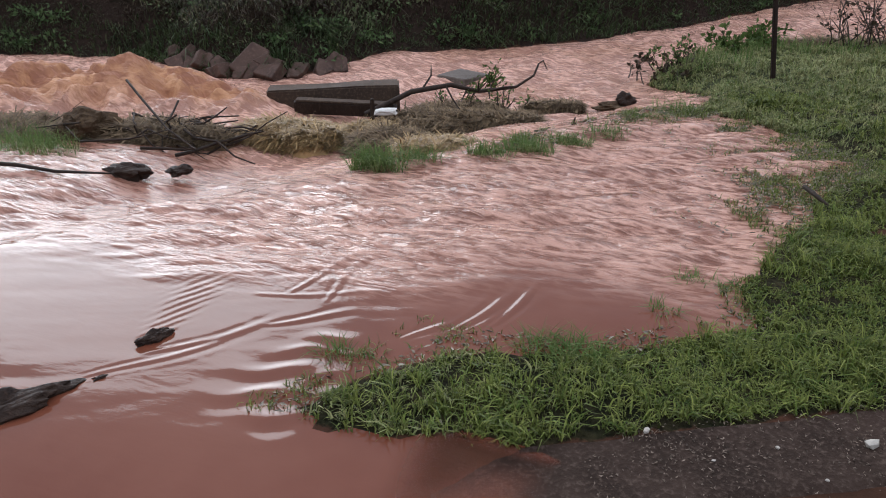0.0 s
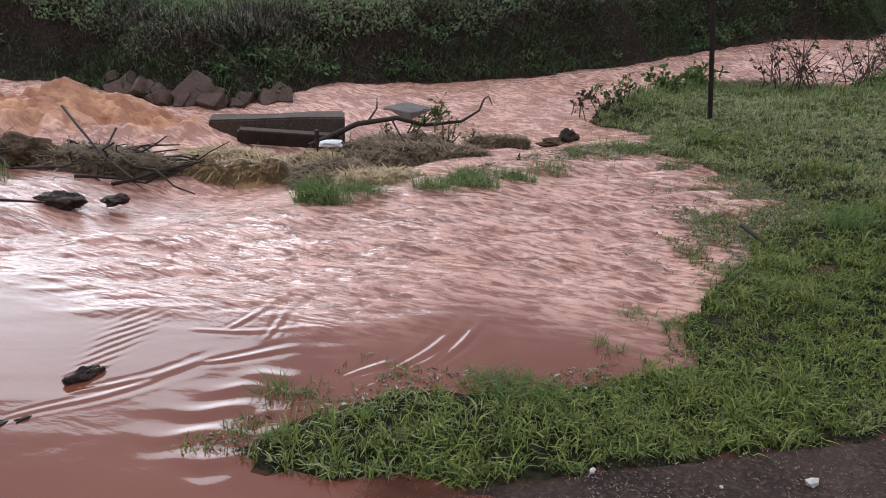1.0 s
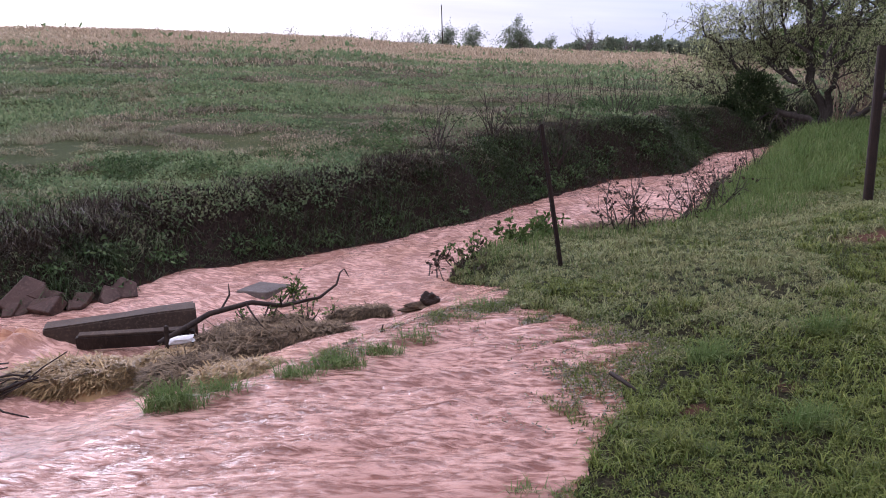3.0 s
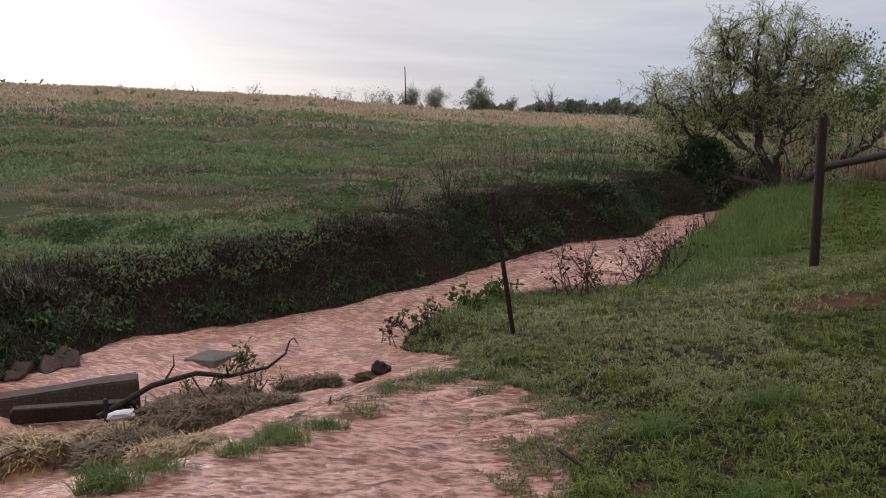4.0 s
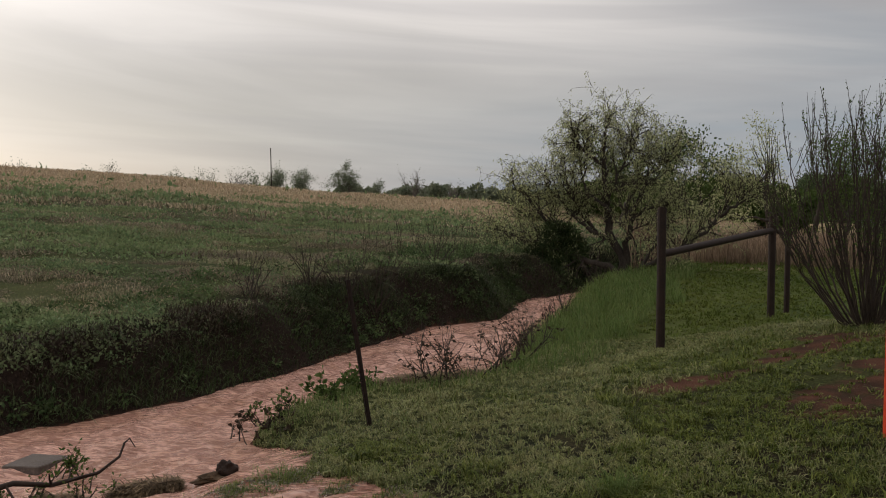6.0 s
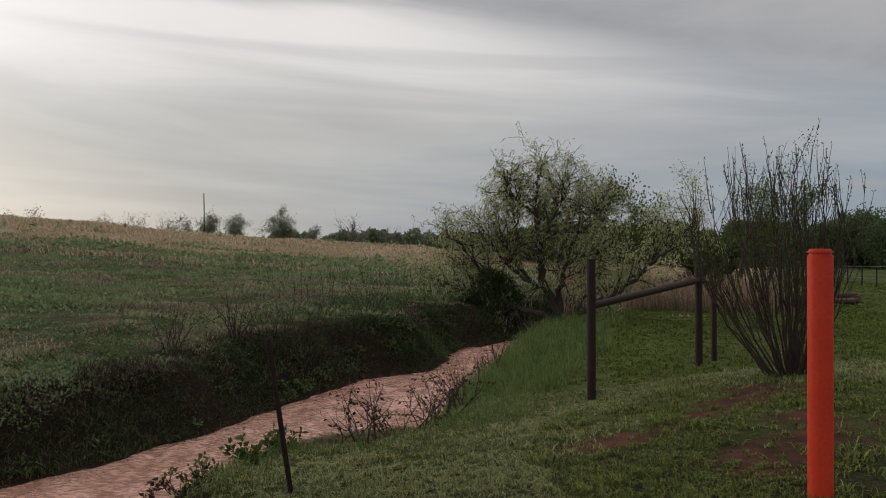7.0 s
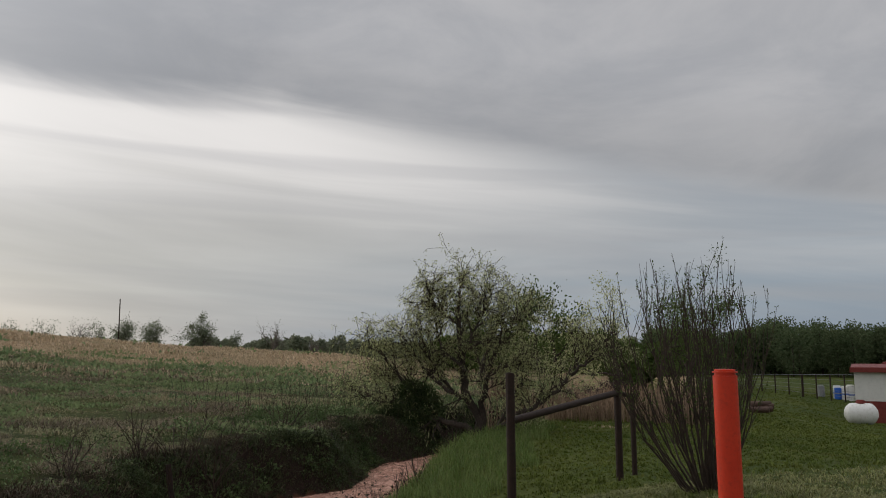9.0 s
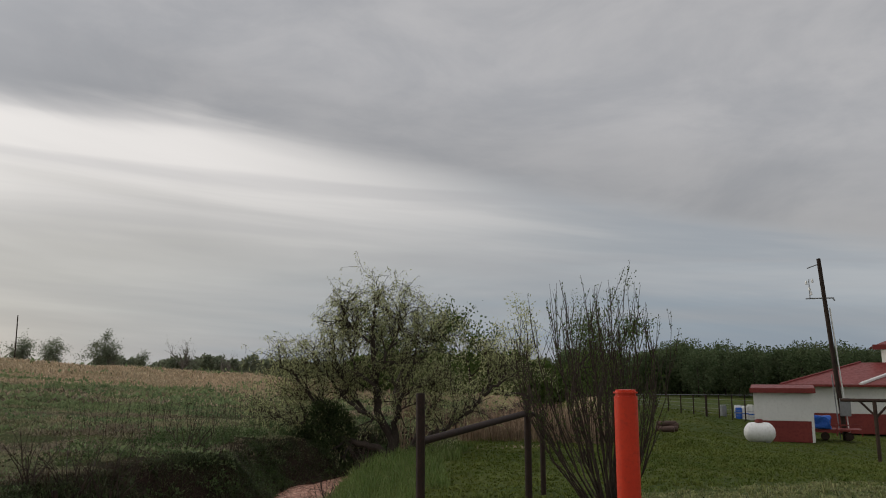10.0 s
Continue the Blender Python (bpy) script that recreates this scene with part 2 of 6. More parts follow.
# ---- geometry helpers ----
def hash2(ix, iy, seed):
    h = (ix.astype(np.int64) * 374761393 + iy.astype(np.int64) * 668265263 + seed * 982451653) & 0x7FFFFFFF
    h = ((h ^ (h >> 13)) * 1274126177) & 0x7FFFFFFF
    return ((h ^ (h >> 16)) & 0xFFFF) / 65535.0


def vnoise(x, y, seed=0):
    """Smooth noise of unit cell, 0 to 1."""
    x, y = np.asarray(x, float), np.asarray(y, float)
    ix, iy = np.floor(x), np.floor(y)
    fx, fy = x - ix, y - iy
    fx, fy = fx * fx * (3 - 2 * fx), fy * fy * (3 - 2 * fy)
    a, b = hash2(ix, iy, seed), hash2(ix + 1, iy, seed)
    c, d = hash2(ix, iy + 1, seed), hash2(ix + 1, iy + 1, seed)
    return (a * (1 - fx) + b * fx) * (1 - fy) + (c * (1 - fx) + d * fx) * fy


def fbm(x, y, seed=0, octaves=4):
    t, a, s = 0.0, 0.5, 0.0
    for o in range(octaves):
        t, s = t + a * vnoise(np.asarray(x) * 2 ** o, np.asarray(y) * 2 ** o, seed + o * 7), s + a
        a *= 0.5
    return t / s


def smooth(t):
    t = np.clip(t, 0, 1)
    return t * t * (3 - 2 * t)


def mesh_np(name, verts, faces, mat=None, shade=False):
    """A mesh from arrays; all faces have the same number of corners."""
    me = bpy.data.meshes.new(name)
    verts, faces = np.asarray(verts, np.float32), np.asarray(faces, np.int32)
    k = faces.shape[1]
    me.vertices.add(len(verts))
    me.vertices.foreach_set("co", verts.ravel())
    me.loops.add(faces.size)
    me.loops.foreach_set("vertex_index", faces.ravel())
    me.polygons.add(len(faces))
    me.polygons.foreach_set("loop_start", np.arange(0, faces.size, k, dtype=np.int32))
    me.polygons.foreach_set("loop_total", np.full(len(faces), k, np.int32))
    if shade:
        me.polygons.foreach_set("use_smooth", np.ones(len(faces), bool))
    me.update(calc_edges=True)
    if mat:
        me.materials.append(mat)
    return me


def thing(name, label, category, at=(0, 0, 0), rz=0.0, group="", kind=""):
    ob = new(name)
    ob.matrix_world = pose(*at, 0, 0, rz)
    return tagged(ob, label, category, group, kind)


def part(name, data, mat, parent, label="", m=None, smooth_shade=False):
    """Links a bmesh (or a mesh) as one mesh object under a thing or a part."""
    if isinstance(data, bmesh.types.BMesh):
        me = bpy.data.meshes.new(name)
        data.to_mesh(me)
        data.free()
        me.materials.append(mat)
        if smooth_shade:
            me.polygons.foreach_set("use_smooth", np.ones(len(me.polygons), bool))
    else:
        me = data
        if mat and not me.materials:
            me.materials.append(mat)
    ob = new(name, me)
    ob.parent = parent
    if m is not None:
        ob.matrix_basis = m
    if label:
        ob["label"] = label
    return ob


def box(sx, sy, sz, at=(0, 0, 0), bevel=0.0, bm=None, turn=None):
    bm = bm or bmesh.new()
    m = Matrix.Translation(at) @ (turn or Matrix()) @ Matrix.Diagonal((sx, sy, sz, 1))
    made = bmesh.ops.create_cube(bm, size=1.0, matrix=m)
    if bevel:
        edges = list({e for v in made["verts"] for e in v.link_edges})
        bmesh.ops.bevel(bm, geom=edges, offset=bevel, segments=2, affect="EDGES")
    return bm


def pipe(a, b, r, sides=14, r2=None, bm=None, bevel=0.0):
    """A round bar from a to b."""
    bm = bm or bmesh.new()
    a, b = Vector(a), Vector(b)
    m = Matrix.Translation((a + b) / 2) @ (b - a).to_track_quat("Z", "Y").to_matrix().to_4x4()
    made = bmesh.ops.create_cone(bm, cap_ends=True, segments=sides, radius1=r, radius2=r if r2 is None else r2, depth=(b - a).length, matrix=m)
    if bevel:
        edges = [e for e in {e for v in made["verts"] for e in v.link_edges} if any(len(f.verts) > 4 for f in e.link_faces)]
        bmesh.ops.bevel(bm, geom=edges, offset=bevel, segments=2, affect="EDGES")
    return bm


def tube_arrays(paths, sides=5):
    """Tapered tubes along many paths [(points, radii)], as joined arrays."""
    V, Fc, base = [], [], 0
    ang = np.arange(sides) * 2 * np.pi / sides
    for pts, rad in paths:
        pts, rad = np.asarray(pts, float), np.asarray(rad, float)
        k = len(pts)
        tan = np.gradient(pts, axis=0)
        tan /= np.linalg.norm(tan, axis=1, keepdims=True) + 1e-9
        ref = np.where(np.abs(tan[:, 2:3]) > 0.9, [[1.0, 0, 0]], [[0, 0, 1.0]])
        u = np.cross(tan, ref)
        u /= np.linalg.norm(u, axis=1, keepdims=True) + 1e-9
        v = np.cross(tan, u)
        ring = pts[:, None] + rad[:, None, None] * (np.cos(ang)[None, :, None] * u[:, None] + np.sin(ang)[None, :, None] * v[:, None])
        V.append(ring.reshape(-1, 3))
        i = np.arange(k - 1)[:, None] * sides
        j = np.arange(sides)[None]
        j2 = (j + 1) % sides
        Fc.append(np.stack([base + i + j, base + i + j2, base + i + sides + j2, base + i + sides + j], -1).reshape(-1, 4))
        base += k * sides
    return np.concatenate(V), np.concatenate(Fc)


def leaf_arrays(pos, direction, length, width, rng, curl=0.25):
    """Folded leaves: two triangles a leaf along direction, from pos."""
    n = len(pos)
    d = direction / (np.linalg.norm(direction, axis=1, keepdims=True) + 1e-9)
    side = np.cross(d, rng.normal(size=(n, 3)))
    side /= np.linalg.norm(side, axis=1, keepdims=True) + 1e-9
    up = np.cross(side, d)
    L, W = np.broadcast_to(length, n)[:, None], np.broadcast_to(width, n)[:, None]
    a = pos
    b = pos + d * L * 0.5 + side * W * 0.5 + up * W * curl
    c = pos + d * L
    e = pos + d * L * 0.5 - side * W * 0.5 + up * W * curl
    V = np.stack([a, b, c, e], 1).reshape(-1, 3)
    i = np.arange(n)[:, None] * 4
    return V, np.concatenate([i + [[0, 1, 2]], i + [[0, 2, 3]]], 0)


def blade_arrays(root, height, width, rng, bend=0.5, lean=None, segs=2):
    """Curved grass blades rooted on the ground."""
    n = len(root)
    th = rng.uniform(0, 2 * np.pi, n)
    out = np.stack([np.cos(th), np.sin(th), np.zeros(n)], 1)
    if lean is not None:
        out = out + lean
    side = np.stack([-np.sin(th + rng.normal(0, 0.6, n)), np.cos(th), np.zeros(n)], 1)
    h = np.broadcast_to(height, n)[:, None]
    w = np.broadcast_to(width, n)[:, None]
    bnd = (rng.uniform(0.15, 1.0, n) * bend)[:, None]
    z = np.array([[0, 0, 1.0]])
    l0, r0 = root - side * w * 0.5, root + side * w * 0.5
    mid = root + z * h * 0.6 + out * h * bnd * 0.35
    l1, r1 = mid - side * w * 0.4, mid + side * w * 0.4
    tip = root + z * h * (1 - 0.3 * bnd) + out * h * bnd
    V = np.stack([l0, r0, r1, l1, tip], 1).reshape(-1, 3)
    i = np.arange(n)[:, None] * 5
    T = np.concatenate([i + [[0, 1, 2]], i + [[0, 2, 3]], i + [[3, 2, 4]]], 0)
    return V, T


def joined(lists):
    V, Fc, base = [], [], 0
    for v, f in lists:
        V.append(v)
        Fc.append(f + base)
        base += len(v)
    return np.concatenate(V), np.concatenate(Fc)


# ---- lie of the land ----
FAR_BANK = [(-40, -8), (-16, 1.0), (-9, 4.3), (-6.9, 5.25), (-5.6, 5.5), (-4.4, 5.2), (-3.92, 5.5), (-3.68, 6.1), (-3.5, 6.75), (-2.85, 7.5), (-1.8, 8.45), (-1.1, 9.3), (-0.3, 10.8), (0.96, 12.9), (2.3, 13.6), (3.2, 16.2), (5.15, 18.0), (6.8, 20), (9, 23), (14, 30), (40, 70), (300, 600)]
NEAR_BANK = [(303, 598), (42, 69), (15.5, 29), (10.5, 22.5), (8, 20.2), (5.9, 18.1), (4.7, 16.7), (3.17, 13.2), (2.08, 10.9), (1.44, 8.55), (0.3, 8.1), (-0.5, 8.0), (-1.0, 7.3), (-1.0, 6.7), (-0.73, 6.45), (-0.45, 5.9), (-0.43, 5.1), (0.14, 4.76), (0.55, 4.4), (0.25, 3.8), (0.15, 3.4), (0.06, 3.1), (-0.04, 2.74), (0.02, 2.43), (-0.36, 2.16), (-0.6, 2.05), (-0.98, 1.9), (-1.18, 1.62), (-1.33, 1.4), (-1.2, 1.33), (-0.66, 1.46), (-0.48, 1.5), (-0.41, 1.3), (-0.5, 0.9), (-0.9, 0.3), (-1.3, -1.0), (-2.0, -6), (-30, -30)]
LAWN_Z = [(0.3, 1.9, 0.03), (0.3, 3.2, 0.04), (0.6, 4.7, 0.05), (-0.3, 6.3, -0.04), (1.1, 5.2, 0.12), (1.5, 3.2, 0.14), (3.0, 4.2, 0.42), (2.0, 7.2, 0.10), (3.4, 8.93, 0.0), (1.4, 8.3, -0.12), (4.2, 6.4, 0.44), (5.2, 7.9, 0.42), (5.53, 10.38, 0.06), (3.0, 12.3, -0.12), (6.5, 15.5, 0.0), (6.2, 18.6, -0.05), (9, 12, 0.15), (8, 6, 0.45), (16.5, 21.5, -0.13), (24.6, 26.7, -1.12), (13.9, 14.4, -0.12), (18.8, 19.4, -0.62), (21.5, 22.3, -0.88), (22.4, 19.0, -1.1), (28.5, 25.7, -1.15), (33.5, 32, -1.45), (26, 42, 0.2), (32, 21, -1.5), (12, 30, 0.35), (20, 62, 0.3), (45, 75, -0.6), (12, 4, 0.3), (6, -1, 0.25), (2, 0, 0.05), (0, 0, 0.0), (-1, -4, 0.0)]
SKYLINE = [(-180, 1.5), (-60, 2.6), (-31.5, 2.41), (-25, 2.12), (-17.7, 1.65), (-13.8, 1.36), (-9.9, 0.95), (-5.8, 0.5), (-1.8, 0.25), (2.3, 0.0), (8.3, -0.35), (12, -0.9), (20, -1.2), (30, -1.5), (180, -1.5)]


def line_distance(P, line):
    best = np.full(len(P), 1e9)
    for a, b in zip(line[:-1], line[1:]):
        a, b = np.array(a, float), np.array(b, float)
        ab = b - a
        t = np.clip(((P - a) @ ab) / (ab @ ab), 0, 1)
        best = np.minimum(best, np.linalg.norm(P - a - t[:, None] * ab, axis=1))
    return best


def inside(P, poly):
    c = np.zeros(len(P), bool)
    x, y = P[:, 0], P[:, 1]
    for (x0, y0), (x1, y1) in zip(poly, poly[1:] + poly[:1]):
        cross = (y0 > y) != (y1 > y)
        c ^= cross & (x < (x1 - x0) * (y - y0) / ((y1 - y0) or 1e-9) + x0)
    return c


def lawn_fit():
    P = np.array(LAWN_Z)
    d = np.linalg.norm(P[:, None, :2] - P[None, :, :2], axis=2)
    k = len(P)
    A = np.zeros((k + 3, k + 3))
    A[:k, :k] = d
    A[:k, k], A[:k, k + 1:] = 1, P[:, :2]
    A[k, :k], A[k + 1:, :k] = 1, P[:, :2].T
    return P, np.linalg.solve(A, np.concatenate([P[:, 2], [0, 0, 0]]))


LAWN_P, LAWN_W = lawn_fit()


def lawn_height(x, y):
    k = len(LAWN_P)
    out = LAWN_W[k] + LAWN_W[k + 1] * x + LAWN_W[k + 2] * y
    for (px, py, _), w in zip(LAWN_P, LAWN_W[:k]):
        out = out + w * np.hypot(x - px, y - py)
    far = smooth((np.hypot(x, y) - 45) / 40)
    return out * (1 - far) - 1.0 * far


def hill_height(x, y):
    r, az = np.hypot(x, y), np.degrees(np.arctan2(x, y))
    el = np.interp(az, [a for a, _ in SKYLINE], [e for _, e in SKYLINE])
    crest = 1.79 + 75 * np.tan(np.radians(el))
    t = np.clip((r - 8.5) / 66.5, 0, 1)
    z = 0.40 + (crest - 0.40) * t ** 0.9
    return z - np.clip(r - 75, 0, 400) * 0.012


def water_level(x, y):
    """Sheet over the drive, a step down past the line of tufts, then the creek."""
    # line of tufts from (-2.6, 2.7) to (-0.45, 5.4)
    s = (-(x + 2.1) * 0.79 + (y - 3.3) * 0.61)
    z = 0.0 - 0.2 * smooth((s - 0.05) / 1.1) - 0.08 * smooth(s / 0.3)
    k = smooth((-x - 2.7) / 1.2)
    z = z * (1 - k) + k * (-0.17 * smooth((y - 2.7) / 1.2))
    return z - 0.012 * np.clip(y - 7, 0, 30)


def signed(x, y):
    """Distance from the water's edge (positive on land) and whether the far side is nearer."""
    P = np.stack([x, y], 1)
    a, b = line_distance(P, FAR_BANK), line_distance(P, NEAR_BANK)
    d = np.minimum(a, b)
    d = d + np.where(a < b, 0.25, 0.13) * (fbm(x * 2.6, y * 2.6, 77, 3) - 0.5) * (d < 1.5)
    return np.where(inside(P, FAR_BANK + NEAR_BANK), -np.minimum(a, b), np.minimum(a, b)) + (d - np.minimum(a, b)), a < b


def ground_height(x, y):
    x, y = np.asarray(x, float), np.asarray(y, float)
    d, far = signed(x, y)
    wl = water_level(x, y)
    rough = (fbm(x * 2.2, y * 2.2, 3) - 0.5)
    hill = hill_height(x, y) + 0.25 * (fbm(x * 0.25, y * 0.25, 9) - 0.5) + 0.06 * rough
    wide = 0.45 + 0.8 * fbm(x * 0.7, y * 0.7, 21)
    left = wl + (hill - wl) * smooth(d / wide) ** 0.8
    lawn = np.maximum(lawn_height(x, y), wl + 0.02 - 0.3 * np.clip(d - 1.5, 0, 20)) + 0.035 * rough
    right = wl + (lawn - wl) * smooth((d + 0.02) / 0.45)
    z = np.where(far, left, right)
    taper = 1 - smooth((y - 25) / 15)
    bed = wl - 0.015 - np.minimum(0.4, 0.3 * -d) * taper + 0.02 * rough
    return np.where(d < 0, bed, z)


def lines(spans):
    """Grid lines from (start, stop, step) spans."""
    out = []
    for a, b, s in spans:
        out += list(np.arange(a, b - 1e-6, s))
    return np.array(out + [spans[-1][1]])


def grid_faces(nx, ny):
    i, j = np.meshgrid(np.arange(nx - 1), np.arange(ny - 1))
    a = (j * nx + i).ravel()
    return np.stack([a, a + 1, a + nx + 1, a + nx], 1)


def land_material():
    m = bpy.data.materials.new("land")
    m.use_nodes = True
    n = Nodes(m.node_tree)
    co = n.add("ShaderNodeTexCoord").outputs["Object"]
    at = n.add("ShaderNodeAttribute", attribute_name="cover").outputs["Color"]
    s = n.add("ShaderNodeSeparateColor", ins={0: at})
    tan, bare, bank = s.outputs
    turf = n.add("ShaderNodeAttribute", attribute_name="turf").outputs["Fac"]
    big, mid, fine = n.noise(co, 0.35, 5.0, 0.6), n.noise(co, 2.5, 5.0, 0.65), n.noise(co, 40.0, 4.0, 0.7)
    soil = n.mix(n.remap(mid, 0.3, 0.7), (0.036, 0.019, 0.012), (0.088, 0.038, 0.023))
    # Near ground is near black, so shade between grass blades sits in the colour.
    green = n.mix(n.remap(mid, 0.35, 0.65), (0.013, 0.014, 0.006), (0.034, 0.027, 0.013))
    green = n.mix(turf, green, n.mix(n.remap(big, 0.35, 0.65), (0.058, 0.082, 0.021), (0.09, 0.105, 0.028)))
    speck = n.remap(fine, 0.3, 0.7, 0.35, 1.3)
    green = n.mix(1.0, green, n.add("ShaderNodeCombineXYZ", ins={0: speck, 1: speck, 2: speck}).outputs[0], "MULTIPLY")
    straw = n.mix(n.remap(big, 0.35, 0.65), (0.33, 0.24, 0.15), (0.22, 0.19, 0.10))
    col = n.mix(n.remap(n.math("ADD", tan, n.math("MULTIPLY", n.math("SUBTRACT", mid, 0.5), 0.6)), 0.3, 0.7), green, straw)
    # Cut bank: dark earth, blackened further for shade on its backlit face.
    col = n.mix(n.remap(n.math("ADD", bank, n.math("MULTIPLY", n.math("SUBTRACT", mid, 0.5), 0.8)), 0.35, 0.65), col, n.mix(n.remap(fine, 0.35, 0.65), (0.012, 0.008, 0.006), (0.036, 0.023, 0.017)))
    col = n.mix(n.remap(n.math("ADD", bare, n.math("MULTIPLY", n.math("SUBTRACT", n.math("ADD", fine, mid), 1.0), 0.9)), 0.3, 0.75), col, soil)
    b = n.add("ShaderNodeBump", ins={"Strength": 0.6, "Distance": 0.02, "Height": n.math("ADD", fine, mid)})
    p = n.add("ShaderNodeBsdfPrincipled", ins={"Base Color": col, "Roughness": 0.95, "Normal": b.outputs[0], "Specular IOR Level": 0.08})
    n.add("ShaderNodeOutputMaterial", ins={0: p.outputs[0]})
    return m


SOIL = [(3.0, 6.0, 1.2), (3.7, 6.8, 1.5), (2.6, 5.3, 0.8), (4.4, 7.1, 1.1), (4.6, 6.0, 1.4), (3.6, 5.2, 1.2), (0.75, 2.75, 0.16), (1.05, 3.5, 0.22), (0.55, 3.4, 0.12)]


def bare_soil(x, y):
    v = np.zeros_like(x)
    for cx, cy, r in SOIL:
        v = np.maximum(v, 1 - np.hypot(x - cx, y - cy) / r)
    return np.clip(v * 1.6, 0, 1)


def set_color(me, name, rgb):
    a = me.attributes.new(name, "FLOAT_COLOR", "POINT")
    a.data.foreach_set("color", np.concatenate([rgb, np.ones((len(rgb), 1))], 1).astype(np.float32).ravel())


def tan_cover(x, y, d, far):
    r, az = np.hypot(x, y), np.degrees(np.arctan2(x, y))
    up = smooth((r - 22 - 10 * (fbm(x * 0.1, y * 0.1, 31) - 0.5)) / 26)
    reeds = smooth((r - 22) / 4) * smooth((az - 17) / 4) * (1 - smooth((az - 31) / 4))
    return np.where(far, up, reeds)


def build_ground():
    gx = lines([(-900, -300, 60), (-300, -100, 10), (-100, -40, 3), (-40, -14, 0.8), (-14, -7, 0.2), (-7, 6, 0.055), (6, 12, 0.2), (12, 40, 0.8), (40, 100, 3), (100, 300, 10), (300, 900, 60)])
    gy = lines([(-300, -60, 20), (-60, -8, 3), (-8, 0.4, 0.3), (0.4, 11, 0.055), (11, 20, 0.15), (20, 45, 0.7), (45, 120, 2.5), (120, 300, 10), (300, 1200, 60)])
    X, Y = np.meshgrid(gx, gy)
    x, y = X.ravel(), Y.ravel()
    z = ground_height(x, y)
    me = mesh_np("ground", np.stack([x, y, z], 1), grid_faces(len(gx), len(gy)), land_material(), True)
    d, far = signed(x, y)
    # Mask of the bank's shade-darkened earth, strongest at the waterline.
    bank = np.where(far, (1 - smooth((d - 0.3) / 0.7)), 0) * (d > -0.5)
    bare = np.maximum(bare_soil(x, y) * smooth((fbm(x * 2.0, y * 3.0, 16) - 0.25) / 0.5), np.where((d < 0.02) | ((y - 1.72) < 0.55 * (x + 0.16)) & (x < 6), 1.0, 0.0))
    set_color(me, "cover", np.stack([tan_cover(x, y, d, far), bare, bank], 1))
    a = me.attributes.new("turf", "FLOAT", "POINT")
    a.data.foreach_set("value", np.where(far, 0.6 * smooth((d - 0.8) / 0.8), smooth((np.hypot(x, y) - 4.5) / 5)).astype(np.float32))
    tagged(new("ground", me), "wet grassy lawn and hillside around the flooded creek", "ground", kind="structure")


build_ground()


# ---- flood water ----
def water_material():
    m = bpy.data.materials.new("muddy_water")
    m.use_nodes = True
    n = Nodes(m.node_tree)
    co = n.add("ShaderNodeTexCoord").outputs["Object"]
    s = n.add("ShaderNodeSeparateColor", ins={0: n.add("ShaderNodeAttribute", attribute_name="flow").outputs["Color"]})
    foam, rip, thin = s.outputs
    turned = n.add("ShaderNodeMapping", ins={0: co, 2: (0, 0, radians(-24)), 3: (1.0, 3.2, 1.0)}).outputs[0]
    wave = n.noise(turned, 5.0, 3.0, 0.5, dist=0.5)
    mid = n.noise(turned, 11.0, 3.0, 0.55, dist=0.5)
    chop = n.noise(co, 4.2, 5.0, 0.62, dist=0.9)
    fine = n.noise(turned, 28.0, 4.0, 0.6)
    silt = n.noise(co, 1.4, 4.0, 0.6)
    mud = n.mix(n.remap(silt, 0.3, 0.7), (0.135, 0.040, 0.021), (0.165, 0.056, 0.032))
    # Crest tint: pale silt, plus the sky's reflection painted onto the ripples.
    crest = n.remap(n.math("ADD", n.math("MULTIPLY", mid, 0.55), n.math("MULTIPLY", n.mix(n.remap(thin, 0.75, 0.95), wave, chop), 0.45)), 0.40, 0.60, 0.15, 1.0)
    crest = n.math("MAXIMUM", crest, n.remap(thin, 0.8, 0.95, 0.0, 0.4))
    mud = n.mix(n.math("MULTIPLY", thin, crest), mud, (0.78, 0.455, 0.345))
    froth = n.mix(n.remap(chop, 0.35, 0.7), (0.24, 0.09, 0.04), (0.56, 0.30, 0.165))
    col = n.mix(n.math("MULTIPLY", foam, n.remap(chop, 0.3, 0.6, 0.45, 1.0)), mud, froth)
    h = n.math("ADD", n.math("ADD", wave, n.math("MULTIPLY", mid, 0.5)), n.math("MULTIPLY", fine, 0.14))
    h = n.math("ADD", h, n.math("MULTIPLY", n.math("MULTIPLY", chop, thin), 0.6))
    b = n.add("ShaderNodeBump", ins={"Strength": rip, "Distance": 0.06, "Height": h})
    film = n.add("ShaderNodeAttribute", attribute_name="depth").outputs["Fac"]
    p = n.add("ShaderNodeBsdfPrincipled", ins={"Base Color": col, "Alpha": film, "Roughness": n.remap(foam, 0, 1, 0.05, 0.45), "IOR": 1.333, "Specular IOR Level": n.remap(foam, 0.3, 0.9, 0.5, 0.06), "Normal": b.outputs[0]})
    n.add("ShaderNodeOutputMaterial", ins={0: p.outputs[0]})
    return m


